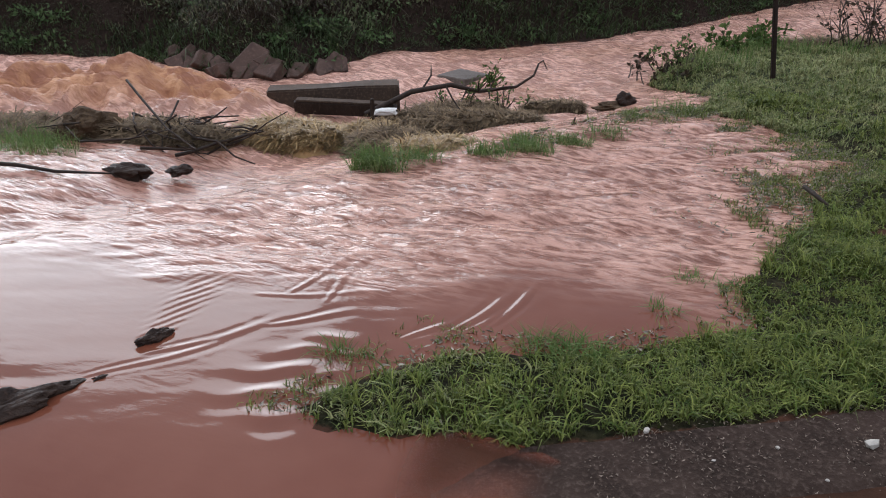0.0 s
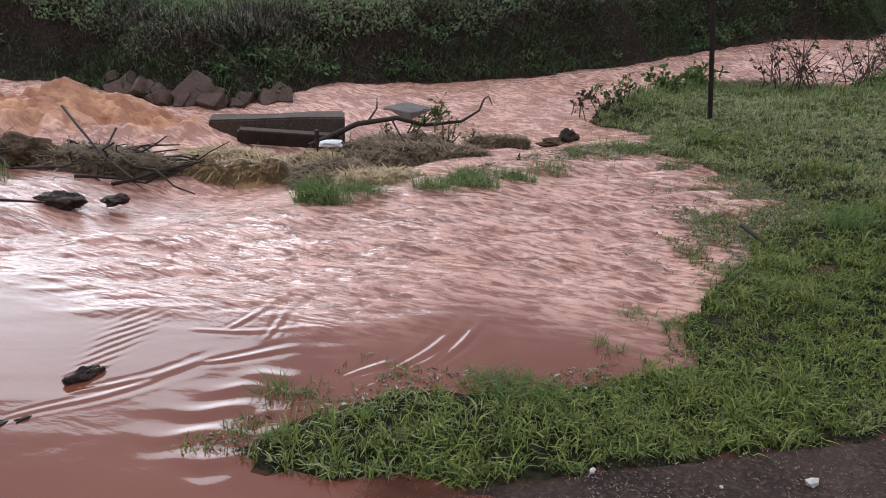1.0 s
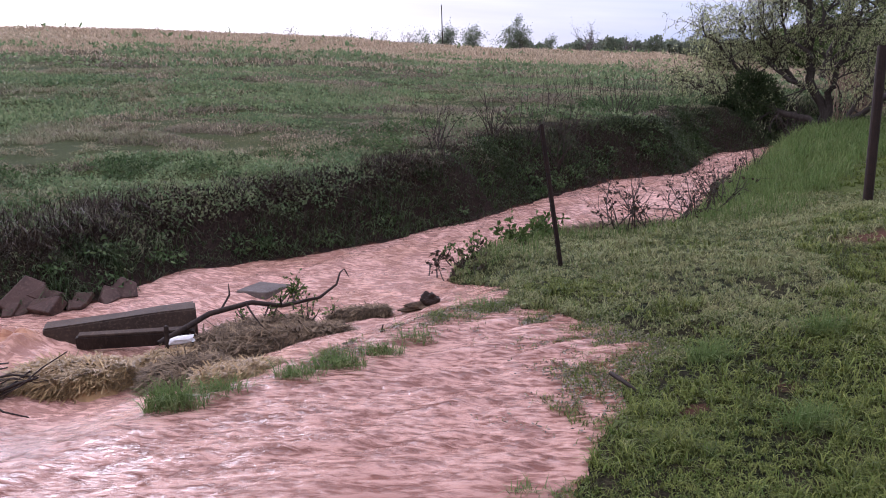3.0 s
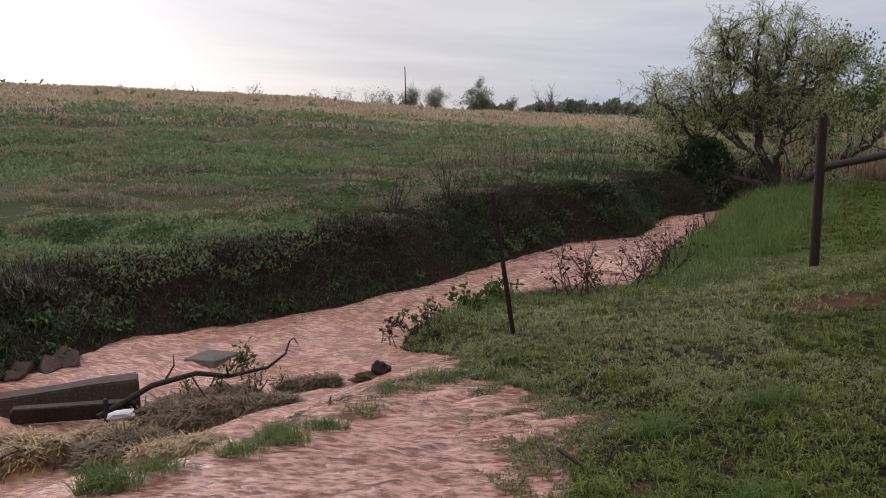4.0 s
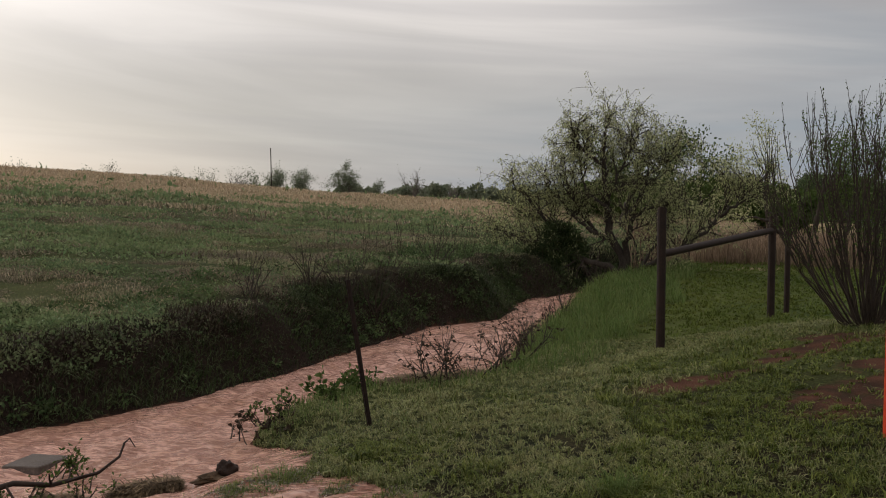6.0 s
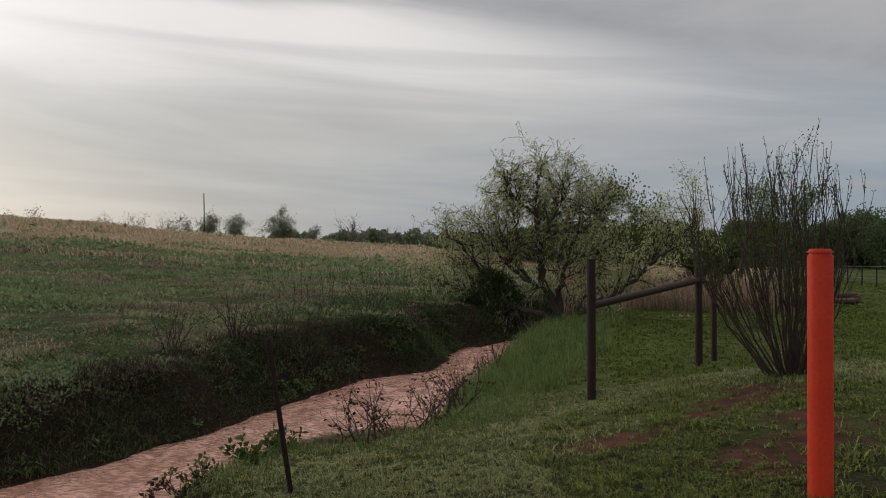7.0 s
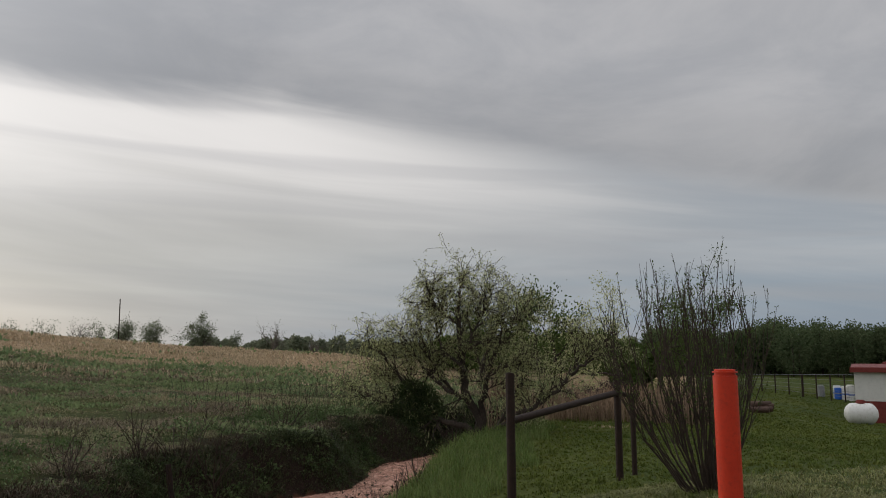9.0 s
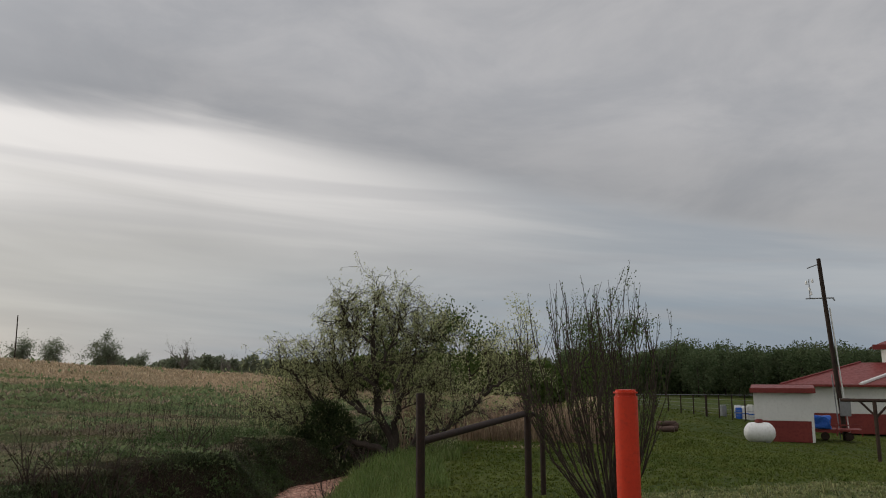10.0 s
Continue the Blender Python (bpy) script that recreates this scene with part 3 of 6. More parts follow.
def wave_shape(x, y):
    """Height and froth of the gushing outflow at the culvert and the broken water below it."""
    def hump(cx, cy, lx, ly, turn):
        c, s = math.cos(turn), math.sin(turn)
        u, v = (x - cx) * c + (y - cy) * s, -(x - cx) * s + (y - cy) * c
        return np.exp(-(u / lx) ** 2 - (v / ly) ** 2)
    t = 0.25
    gush = 0.22 * hump(-4.85, 4.65, 0.55, 0.34, t) + 0.24 * hump(-4.1, 4.62, 0.5, 0.26, t - 0.3) + 0.20 * hump(-5.9, 4.25, 0.7, 0.35, t) + 0.10 * hump(-5.2, 4.0, 1.2, 0.25, t) + 0.16 * hump(-7.4, 4.0, 1.0, 0.4, t)
    return gush


WAKES = [((-2.11, 1.25), (-1.66, 1.80), 0.0020, 0.06, 2.2), ((-2.02, 1.43), (-1.62, 1.90), 0.0026, 0.05, 1.6), ((-1.90, 1.96), (-1.22, 2.22), 0.0026, 0.045, 1.2), ((-1.58, 2.00), (-1.58, 2.56), 0.0030, 0.07, 2.0), ((-1.76, 2.00), (-1.62, 2.50), 0.0035, 0.05, 1.4), ((-1.72, 1.78), (-1.40, 2.02), 0.0035, 0.045, 1.3), ((-1.03, 1.97), (-0.88, 2.40), 0.0026, 0.09, 3.0), ((-0.91, 2.05), (-0.78, 2.55), 0.0026, 0.07, 2.4), ((-1.18, 1.86), (-1.04, 2.08), 0.0035, 0.04, 1.5)]


def build_water():
    gx = lines([(-40, -16, 1.0), (-16, -8, 0.15), (-8, -2.6, 0.028), (-2.6, -0.8, 0.011), (-0.8, 0.75, 0.028), (0.75, 7, 0.07), (7, 18, 0.4)])
    gy = lines([(-20, -4, 1.0), (-4, 0.4, 0.15), (0.4, 1.1, 0.028), (1.1, 2.6, 0.011), (2.6, 8.6, 0.028), (8.6, 20, 0.07), (20, 34, 0.4)])
    X, Y = np.meshgrid(gx, gy)
    x, y = X.ravel(), Y.ravel()
    d, far = signed(x, y)
    keep = d < 0.35
    z = water_level(x, y)
    gush = wave_shape(x, y)
    s = -(x + 2.1) * 0.79 + (y - 3.3) * 0.61
    # ripples on the sheet: crests lie across the flow; calm near the drive
    calm = smooth((-(x + 1.5) * 0.16 + (y - 1.95) * 0.9 + 0.7 * (fbm(x * 1.3, y * 1.3, 5) - 0.5)) / 0.9)
    u, v = x * 0.92 + y * 0.39, -x * 0.39 + y * 0.92
    sheet = (fbm(u * 2.4, v * 10.0, 41, 3) - 0.5) * 0.055 + (fbm(u * 1.1 + 4, v * 3.2, 43, 2) - 0.5) * 0.035 - 0.012 * np.abs(fbm(u * 3.4 + 2, v * 8.0, 44, 2) - 0.5)
    cu, cv = x * 0.6 + y * 0.8, -x * 0.8 + y * 0.6
    creek = (fbm(cu * 1.5, cv * 2.6, 47, 3) - 0.5) * 0.11 + (fbm(cu * 3.5, cv * 6.0, 53, 3) - 0.5) * 0.06
    run = smooth(s / 0.5) * (1 - smooth((-x - 2.4) / 0.6) * (1 - smooth((y - 3.3) / 0.5)))
    edge = smooth(-d / 0.3) * 0.8 + 0.2
    z = z + edge * ((1 - run) * sheet * (0.04 + 0.96 * calm) * (1 + 0.35 * smooth((x + 1.4) / 0.8)) + run * creek * (1 + 0.5 * smooth((y - 6.5) / 3)))
    # wakes fanning out downstream of the log and the clods: (from, to, height, half width, crests)
    for (ax, ay), (bx, by), amp, half, crests in WAKES:
        L = math.hypot(bx - ax, by - ay)
        c, sn = (bx - ax) / L, (by - ay) / L
        a, b = (x - ax) * c + (y - ay) * sn, -(x - ax) * sn + (y - ay) * c
        b = b + 0.012 * np.sin(a * 11 + ax * 7)
        spread_w = half * (0.35 + 0.65 * np.clip(a / L, 0, 1))
        fade = np.exp(-(b / spread_w) ** 2) * smooth(a / 0.08) * (1 - smooth((a - 0.6 * L) / (0.45 * L)))
        z = z + amp * fade * np.cos(b / spread_w * crests * 2.2)
    # short ripples shed sideways by the clod
    a, b = (x + 2.07) * -0.34 + (y - 1.45) * 0.94, (x + 2.07) * 0.94 + (y - 1.45) * 0.34
    fade = np.exp(-((b - 0.05 - 0.18 * a) / (0.04 + 0.13 * a.clip(0))) ** 2) * smooth(a / 0.1) * (1 - smooth((a - 0.4) / 0.4))
    z = z + 0.0014 * fade * np.sin((a * 0.75 - b * 0.65) * 150 + 4 * fbm(x * 6, y * 6, 49, 2))
    # standing waves off the grassy spit
    for cx, cy, w in ((-1.47, 1.70, 0.10), (-1.50, 1.56, 0.12), (-1.47, 1.43, 0.14), (-1.37, 1.345, 0.09), (-1.42, 1.80, 0.08), (-1.30, 1.60, 0.06)):
        a, b = (x - cx) * 0.93 + (y - cy) * 0.37, -(x - cx) * 0.37 + (y - cy) * 0.93
        b = b + 0.015 * np.sin(a * 22 + cx * 40)
        z = z + 0.007 * np.exp(-(a / w) ** 2 - (b / 0.03) ** 2) - 0.004 * np.exp(-(a / w) ** 2 - ((b + 0.055) / 0.035) ** 2)
    boil = fbm(x * 2.2 + y, y * 3.0 - x, 61, 3) - 0.5
    z = z + gush * (0.75 + 1.2 * boil) + (0.15 * boil + 0.16 * (0.5 - np.abs(fbm(x * 3.2 + y * 2, y * 6.0 - x * 2, 63, 4) - 0.5) * 4) * 0.5 + 0.06 * (fbm(x * 13, y * 16, 64, 3) - 0.5)) * smooth(gush * 9)
    F = grid_faces(len(gx), len(gy))
    F = F[keep[F].all(1)]
    used = np.unique(F)
    back = np.zeros(len(x), int)
    back[used] = np.arange(len(used))
    me = mesh_np("water", np.stack([x, y, z], 1)[used], back[F], water_material(), True)
    foam = np.clip(np.maximum(smooth(gush * 6), run * smooth((fbm(cu * 1.5, cv * 1.5, 71) - 0.47) / 0.12) * 0.3 * (1 - smooth((y - 9) / 8))), 0, 1)
    lee = 1 - 0.6 * smooth((-x - 2.0) / 0.8)
    rip = np.clip(np.maximum(0.015 + 0.95 * lee * calm ** 1.5, 0.6 * run * (1 - 0.5 * smooth((y - 5.5) / 3))), 0, 1)
    # Third channel: how strongly the pale silt-and-sky tint shows.
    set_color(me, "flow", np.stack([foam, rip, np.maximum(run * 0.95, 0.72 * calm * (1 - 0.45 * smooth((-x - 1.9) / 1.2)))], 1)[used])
    # the flood thins out to a clear film where it laps at the apron
    lap = smooth((x + 0.95) / 0.2) * (1 - smooth((y - 1.42) / 0.1))
    film = 1 - lap * (1 - smooth((-d - 0.02 + 0.1 * (fbm(x * 5, y * 5, 87) - 0.5)) / 0.3))
    a = me.attributes.new("depth", "FLOAT", "POINT")
    a.data.foreach_set("value", film[used].astype(np.float32))
    tagged(new("water", me), "muddy red-brown flood water running into the creek", "water", kind="structure")


build_water()


def gz(x, y):
    return float(ground_height(np.array([x]), np.array([y]))[0])


def wz(x, y):
    return float(water_level(np.array([float(x)]), np.array([float(y)]))[0])


# ---- fence posts and bollard ----
def h_brace():
    t = thing("fence_brace", "rusty dark pipe fence corner brace standing on the lawn", "fence", (3.41, 8.93, 0))
    o = Vector((3.41, 8.93, 0))
    tops = [(3.41, 8.93, 1.67), (5.72, 10.73, 1.56), (6.10, 10.99, 1.27)]
    for i, (x, y, top) in enumerate(tops):
        bm = pipe((x - o.x, y - o.y, gz(x, y) - 0.3), (x - o.x, y - o.y, top), 0.052 if i < 2 else 0.04, bevel=0.008)
        part("post", bm, M["rust"], t)
    a, b = Vector((3.41, 8.93, 1.12)) - o, Vector((5.72, 10.73, 1.30)) - o
    part("rail", pipe(a, b, 0.045), M["rust"], t)
    a, b = Vector((5.72, 10.73, 1.32)) - o, Vector((6.10, 10.99, 1.20)) - o
    part("rail", pipe(a, b, 0.03), M["rust"], t)


def t_post():
    t = thing("steel_post", "thin rusty steel fence post leaning in the grass", "post", (-0.01, 6.25, 0))
    o = Vector((-0.01, 6.25, 0))
    foot, top = Vector((0.03, 6.25, -0.35)) - o, Vector((-0.175, 6.28, 1.15)) - o
    d = (top - foot)
    m = Matrix.Translation((foot + top) / 2) @ d.to_track_quat("Z", "Y").to_matrix().to_4x4()
    bm = bmesh.new()
    for sx, sy, ox, oy in ((0.042, 0.006, 0, 0), (0.006, 0.03, 0, 0.017)):
        bmesh.ops.create_cube(bm, size=1.0, matrix=m @ Matrix.Translation((ox, oy, 0)) @ Matrix.Diagonal((sx, sy, d.length, 1)))
    part("stem", bm, M["rust"], t)
    for k in range(13):
        p = foot + d * (0.36 + k * 0.05)
        part("stud", box(0.016, 0.012, 0.012, p + Vector((0, -0.008, 0)), 0.002), M["rust"], t)


def bollard():
    x, y = 3.02, 4.22
    z = gz(x, y)
    t = thing("bollard", "orange painted steel pipe bollard on the lawn", "bollard", (x, y, z))
    part("pipe", pipe((0, 0, -0.2), (0.0, 0.0, 1.80 - z), 0.0685, 32, bevel=0.006), M["orange"], t, smooth_shade=False)
    part("cap", pipe((0, 0, 1.80 - z), (0, 0, 1.832 - z), 0.071, 32, bevel=0.012), M["orange"], t, "scuffed orange rim")


h_brace()
t_post()
bollard()


# ---- trees and shrubs ----
def grow(rng, start, direction, length, radius, depth, P, tips, kink=0.25, up=0.15, droop=0.0, kids=(3, 5), shrink=0.62, fork=0.75, segs=6):
    """Branches by recursion; P collects (points, radii), tips the twigs that bear leaves."""
    pts, rad = [np.array(start, float)], [radius]
    d = np.array(direction, float)
    d /= np.linalg.norm(d)
    for i in range(segs):
        d = d + rng.normal(0, kink, 3) * 0.5 + np.array([0, 0, up - droop * (i / segs)])
        d /= np.linalg.norm(d)
        pts.append(pts[-1] + d * length / segs)
        rad.append(radius * (1 - 0.65 * (i + 1) / segs))
    P.append((pts, rad))
    if depth == 0:
        tips.append(np.array(pts))
        return
    for _ in range(rng.integers(kids[0], kids[1] + 1)):
        k = rng.integers(max(1, segs // 3), segs + 1)
        s = rng.normal(0, fork, 3)
        nd = np.array(pts[k]) - np.array(pts[k - 1])
        nd = nd / np.linalg.norm(nd) + s
        grow(rng, pts[k], nd, length * shrink * rng.uniform(0.75, 1.2), rad[k] * 0.7, depth - 1, P, tips, kink, up, droop, kids, shrink, fork, segs)


def leaves_on(tips, rng, per, length, width, hang=0.0, spread=0.05):
    pos, dirs = [], []
    for p in tips:
        k = rng.integers(1, len(p), per)
        f = rng.uniform(0, 1, per)[:, None]
        pos.append(p[k - 1] * (1 - f) + p[k] * f + rng.normal(0, spread, (per, 3)))
        d = (p[k] - p[k - 1])
        d /= np.linalg.norm(d, axis=1, keepdims=True) + 1e-9
        dirs.append(d * 0.6 + rng.normal(0, 0.6, (per, 3)) + [0, 0, -hang])
    pos, dirs = np.concatenate(pos), np.concatenate(dirs)
    return leaf_arrays(pos, dirs, length * rng.uniform(0.6, 1.3, len(pos)), width * rng.uniform(0.7, 1.2, len(pos)), rng)


def willow():
    rng = np.random.default_rng(11)
    x, y = 6.09, 18.15
    t = thing("willow_tree", "leaning willow with pale spring leaves beside the creek", "tree", (x, y, gz(x, y)))
    across, away = np.array([0.951, -0.309, 0]), np.array([0.309, 0.951, 0])
    limbs = [  # (sideways, up) along each limb, its thickness and how far it goes back
        ([(0, -0.2), (-0.1, 0.74), (-0.46, 1.45), (-0.55, 2.4), (-0.63, 3.2), (-0.57, 3.9), (-0.5, 4.4)], 0.14, 0.0),
        ([(-0.8, 1.4), (-1.4, 1.9), (-1.9, 2.5), (-2.1, 3.0)], 0.05, 0.3),
        ([(-1.2, 0.8), (-1.8, 1.5), (-2.3, 1.8), (-2.9, 2.0)], 0.05, 0.5),
        ([(-0.5, 2.2), (-0.2, 3.0), (0.1, 3.6), (0.1, 4.0)], 0.045, -0.3),
        ([(-0.62, 3.1), (-1.0, 3.43), (-1.34, 3.75), (-1.2, 4.2)], 0.045, -0.2),
        ([(-0.55, 2.4), (0.2, 2.75), (0.74, 3.05), (1.1, 3.4)], 0.05, 0.3),
        ([(-0.05, 0.05), (-0.55, 0.58), (-1.25, 0.78), (-1.57, 1.2), (-2.1, 1.85), (-2.6, 2.4), (-2.9, 2.7)], 0.10, -0.4),
        ([(-1.5, 1.05), (-2.1, 1.1), (-2.7, 1.22), (-3.3, 1.5)], 0.05, -0.5),
        ([(-0.4, 1.25), (-0.85, 1.42), (-1.3, 2.1), (-1.57, 2.8), (-1.7, 3.3)], 0.07, 0.4),
        ([(-0.1, 0.2), (0.0, 1.3), (0.2, 2.1), (0.5, 2.8), (0.55, 3.7)], 0.09, 0.4),
        ([(0.1, 0.0), (0.4, 0.55), (1.2, 1.0), (2.0, 1.5), (2.4, 2.1), (2.35, 2.85)], 0.09, 0.2),
        ([(2.2, 1.8), (2.8, 2.4), (3.3, 2.75)], 0.04, 0.3),
        ([(0.3, 2.0), (0.8, 2.1), (1.3, 2.3)], 0.04, -0.5),
        ([(-0.5, 2.0), (-1.0, 2.4), (-1.2, 3.0), (-0.95, 3.6)], 0.05, 0.9),
        ([(0.15, 0.1), (0.6, 0.9), (0.9, 1.5), (1.2, 1.9)], 0.06, 0.8)]
    P, tips = [], []
    for pts, r, back in limbs:
        q = np.array(pts, float) * [0.94, 0.92]
        f = np.linspace(0, len(q) - 1, 4 * len(q))
        sx, sz = np.interp(f, np.arange(len(q)), q[:, 0]), np.interp(f, np.arange(len(q)), q[:, 1])
        g = f / f[-1]
        path = sx[:, None] * across + (back * g + 0.15 * np.sin(g * 7 + r * 90))[:, None] * away + np.stack([np.zeros_like(sz), np.zeros_like(sz), sz], 1) + rng.normal(0, 0.025, (len(f), 3))
        P.append((path, 0.9 * r * (1 - 0.9 * g) + 0.006))
        for _ in range(int(11 + 4 * len(q))):
            k = int(len(f) * rng.uniform(0.28, 1.0))
            k = min(k, len(f) - 1)
            d = path[k] - path[k - 1]
            d = d / np.linalg.norm(d) * 0.7 + rng.normal(0, 0.65, 3) + [0, 0, 0.15]
            grow(rng, path[k], d, rng.uniform(0.35, 0.8), 0.018 * (1.2 - g[k]) + 0.006, 1, P, tips, 0.35, 0.05, 0.2, (2, 4), 0.6, 0.6, 5)
    V, Fc = tube_arrays(P, 6)
    part("trunk", mesh_np("trunk", V, Fc, M["bark"], True), None, t)
    twigs, hang = [], []
    for p in tips:
        for _ in range(3):
            a = p[rng.integers(1, len(p))]
            ln = rng.uniform(0.12, 0.32)
            o = rng.normal(0, 0.75, 3)
            q = np.array([a, a + o * ln * 0.4 + [0, 0, 0.05 * ln], a + o * ln * 0.8, a + o * ln + [0, 0, -0.35 * ln]])
            twigs.append((q, [0.005, 0.004, 0.003, 0.002]))
            hang.append(q)
    V, Fc = tube_arrays(twigs, 3)
    tagged(part("hanging_growth", mesh_np("hanging_growth", V, Fc, M["twig"]), None, t), kind="stuff")
    V, Fc = leaves_on(hang, rng, 9, 0.085, 0.017, 0.6, 0.035)
    part("crown", mesh_np("crown", V, Fc, M["willow_leaf"]), None, t)


def vase_shrub():
    rng = np.random.default_rng(5)
    x, y = 5.25, 7.85
    t = thing("shrub", "bare upright shrub with many thin stems and sparse new leaves", "shrub", (x, y, gz(x, y)))
    P, tips = [], []
    right = np.array([0.85, -0.52, 0])
    for i in range(62):
        a = rng.uniform(0, 2 * np.pi)
        rr = rng.uniform(0, 1) ** 0.6
        off = np.array([math.cos(a), math.sin(a), 0]) * rr
        h = rng.uniform(1.5, 2.7) * (1 - 0.10 * rr)
        base = off * 0.14 + [0, 0, -0.1]
        pts, n = [], 9
        for k in range(n + 1):
            f = k / n
            out = 0.95 * rr * (1 - (1 - f) ** 1.9)
            pts.append(base + np.array([math.cos(a), math.sin(a), 0]) * out * 0.92 + right * -0.24 * f ** 0.8 + [0, 0, h * f] + rng.normal(0, 0.016, 3))
        P = [(pts, np.linspace(0.013, 0.0022, n + 1) * rng.uniform(0.6, 1.2))]
        tips.append(np.array(pts[4:]))
        for _ in range(rng.integers(6, 11)):
            k = rng.integers(3, n)
            d = np.array(pts[k + 1]) - pts[k]
            ln = rng.uniform(0.25, 0.7)
            q = [np.array(pts[k])]
            dd = d / np.linalg.norm(d) + rng.normal(0, 0.35, 3) * [1, 1, 0.3]
            for _ in range(4):
                dd = dd / np.linalg.norm(dd) + [0, 0, 0.22] + rng.normal(0, 0.08, 3)
                q.append(q[-1] + dd / np.linalg.norm(dd) * ln / 4)
            P.append((q, np.linspace(0.0045, 0.0018, 5)))
            tips.append(np.array(q))
        V, Fc = tube_arrays(P, 5)
        part("stem", mesh_np("stem", V, Fc, M["twig"], True), None, t)
    V, Fc = leaves_on(tips, rng, 7, 0.034, 0.016, -0.4, 0.008)
    part("young_foliage", mesh_np("young_foliage", V, Fc, M["leaf"]), None, t, "small new green leaves")


def tree(name, label, x, y, h, spread, seed, leaf, per, lsize, trunk_r=None, depth=3, droop=0.0, z=None, kids=(3, 5), hang=0.0, spreadl=0.12, category="tree", fork=0.8, first=0.45, group="", wood="bark"):
    rng = np.random.default_rng(seed)
    t = thing(name, label, category, (x, y, gz(x, y) if z is None else z), group=group)
    P, tips = [], []
    r = trunk_r or h * 0.02
    for _ in range(1 if first > 0.3 else 4):
        grow(rng, (0, 0, -0.2), (rng.normal(0, 0.12 if first > 0.3 else 0.5), rng.normal(0, 0.12 if first > 0.3 else 0.5), 1), h * max(first, 0.4), r, depth, P, tips, 0.25, 0.12, droop, kids, 0.66, fork * spread, 5)
    V, Fc = tube_arrays(P, 5)
    top = V[:, 2].max()
    k = h / top
    V = V * [k, k, k]
    part("trunk", mesh_np("trunk", V, Fc, M[wood], True), None, t)
    if leaf and per:
        V, Fc = leaves_on([p * k for p in tips], rng, per, lsize, lsize * 0.5, hang, spreadl)
        part("crown", mesh_np("crown", V, Fc, leaf), None, t)
    return t


willow()
vase_shrub()


def polar(az, r):
    return r * math.sin(radians(az)), r * math.cos(radians(az))


# trees behind the willow and the shrub
for az, r, h, sd, lf, per, ls, first in ((18.0, 33, 4.6, 33, "leaf", 34, 0.16, 0.45), (20.5, 36, 4.6, 34, "leaf", 34, 0.16, 0.45), (23.5, 38, 4.8, 35, "leaf", 34, 0.16, 0.45), (28.0, 30, 4.6, 36, "willow_leaf", 50, 0.09, 0.45), (30.6, 31, 5.6, 37, "leaf", 80, 0.09, 0.45), (32.3, 33, 5.3, 38, "leaf", 80, 0.09, 0.45)):
    x, y = polar(az, r)
    tree("young_tree", "slender tree with light green spring leaves behind the creek", x, y, h, 0.95, sd, M[lf], per, ls, depth=3, spreadl=0.18)
# lone trees on the far hill
for az, r, h, sd, per in ((-6.6, 122, 4.6, 41, 90), (-5.0, 124, 4.4, 42, 90), (-1.6, 118, 5.4, 43, 120), (-11.8, 120, 3.6, 44, 20), (-9.6, 121, 4.0, 45, 6), (-8.4, 120, 3.8, 49, 40), (-17.6, 112, 3.4, 46, 10), (-23.0, 100, 2.2, 47, 10), (-13.7, 116, 3.0, 48, 30), (3.1, 130, 6.0, 50, 4), (0.6, 128, 3.2, 51, 60), (6.0, 140, 4.5, 52, 6), (-19.2, 100, 1.6, 53, 40), (-26.5, 96, 1.8, 54, 10)):
    x, y = polar(az, r)
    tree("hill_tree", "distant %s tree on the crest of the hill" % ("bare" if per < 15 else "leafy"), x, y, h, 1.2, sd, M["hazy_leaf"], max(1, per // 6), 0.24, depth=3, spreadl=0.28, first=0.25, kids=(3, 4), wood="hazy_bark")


def far_pole():
    x, y = polar(-7.0, 105)
    z = gz(x, y)
    t = thing("utility_pole", "thin wooden utility pole far off on the hill", "pole", (x, y, z))
    part("pole", pipe((0, 0, -1), (0, 0, 7.6 - z + 0.6), 0.085, 10, 0.06), M["bark"], t)


far_pole()


def woods(name, label, az0, az1, r0, r1, h0, h1, count, seed, size, leaf):
    """A far belt of trees as one mass of small leaf clumps with trunks."""
    rng = np.random.default_rng(seed)
    L, tr = [], []
    for i in range(count):
        az = rng.uniform(az0, az1)
        r = rng.uniform(r0, r1)
        x, y = polar(az, r)
        z = gz(x, y)
        h = rng.uniform(h0, h1) * (0.85 + 0.3 * float(vnoise(az * 0.5, 0.5, seed)))
        w = h * rng.uniform(0.32, 0.5)
        n = 1500 if size < 0.25 else 700
        d = rng.normal(size=(n, 3))
        d /= np.linalg.norm(d, axis=1, keepdims=True)
        rad = rng.uniform(0.55, 1.0, n)[:, None] * (0.75 + 0.5 * vnoise(d[:, 0] * 2.2 + i, d[:, 1] * 2.2 + d[:, 2] * 2, seed))[:, None]
        p = np.array([x, y, z + h * 0.52]) + d * rad * [w, w, h * 0.5]
        L.append(leaf_arrays(p, d + rng.normal(0, 0.7, (n, 3)), size * rng.uniform(0.6, 1.4, n), size * 0.8, rng))
        tr.append((np.array([[x, y, z - 0.3], [x + 0.1, y, z + h * 0.4], [x, y + 0.1, z + h * 0.8]]), [h * 0.02, h * 0.015, h * 0.005]))
    root = thing(name, label, "woods", kind="stuff")
    V, Fc = joined(L)
    part("foliage", mesh_np("foliage", V, Fc, leaf), None, root)
    V, Fc = tube_arrays(tr, 4)
    part("trunks", mesh_np("trunks", V, Fc, M["bark"]), None, root)


woods("far_woods", "dark green belt of woods beyond the yard", 30, 60, 82, 105, 4.2, 5.2, 170, 7, 0.22, M["far_leaf"])
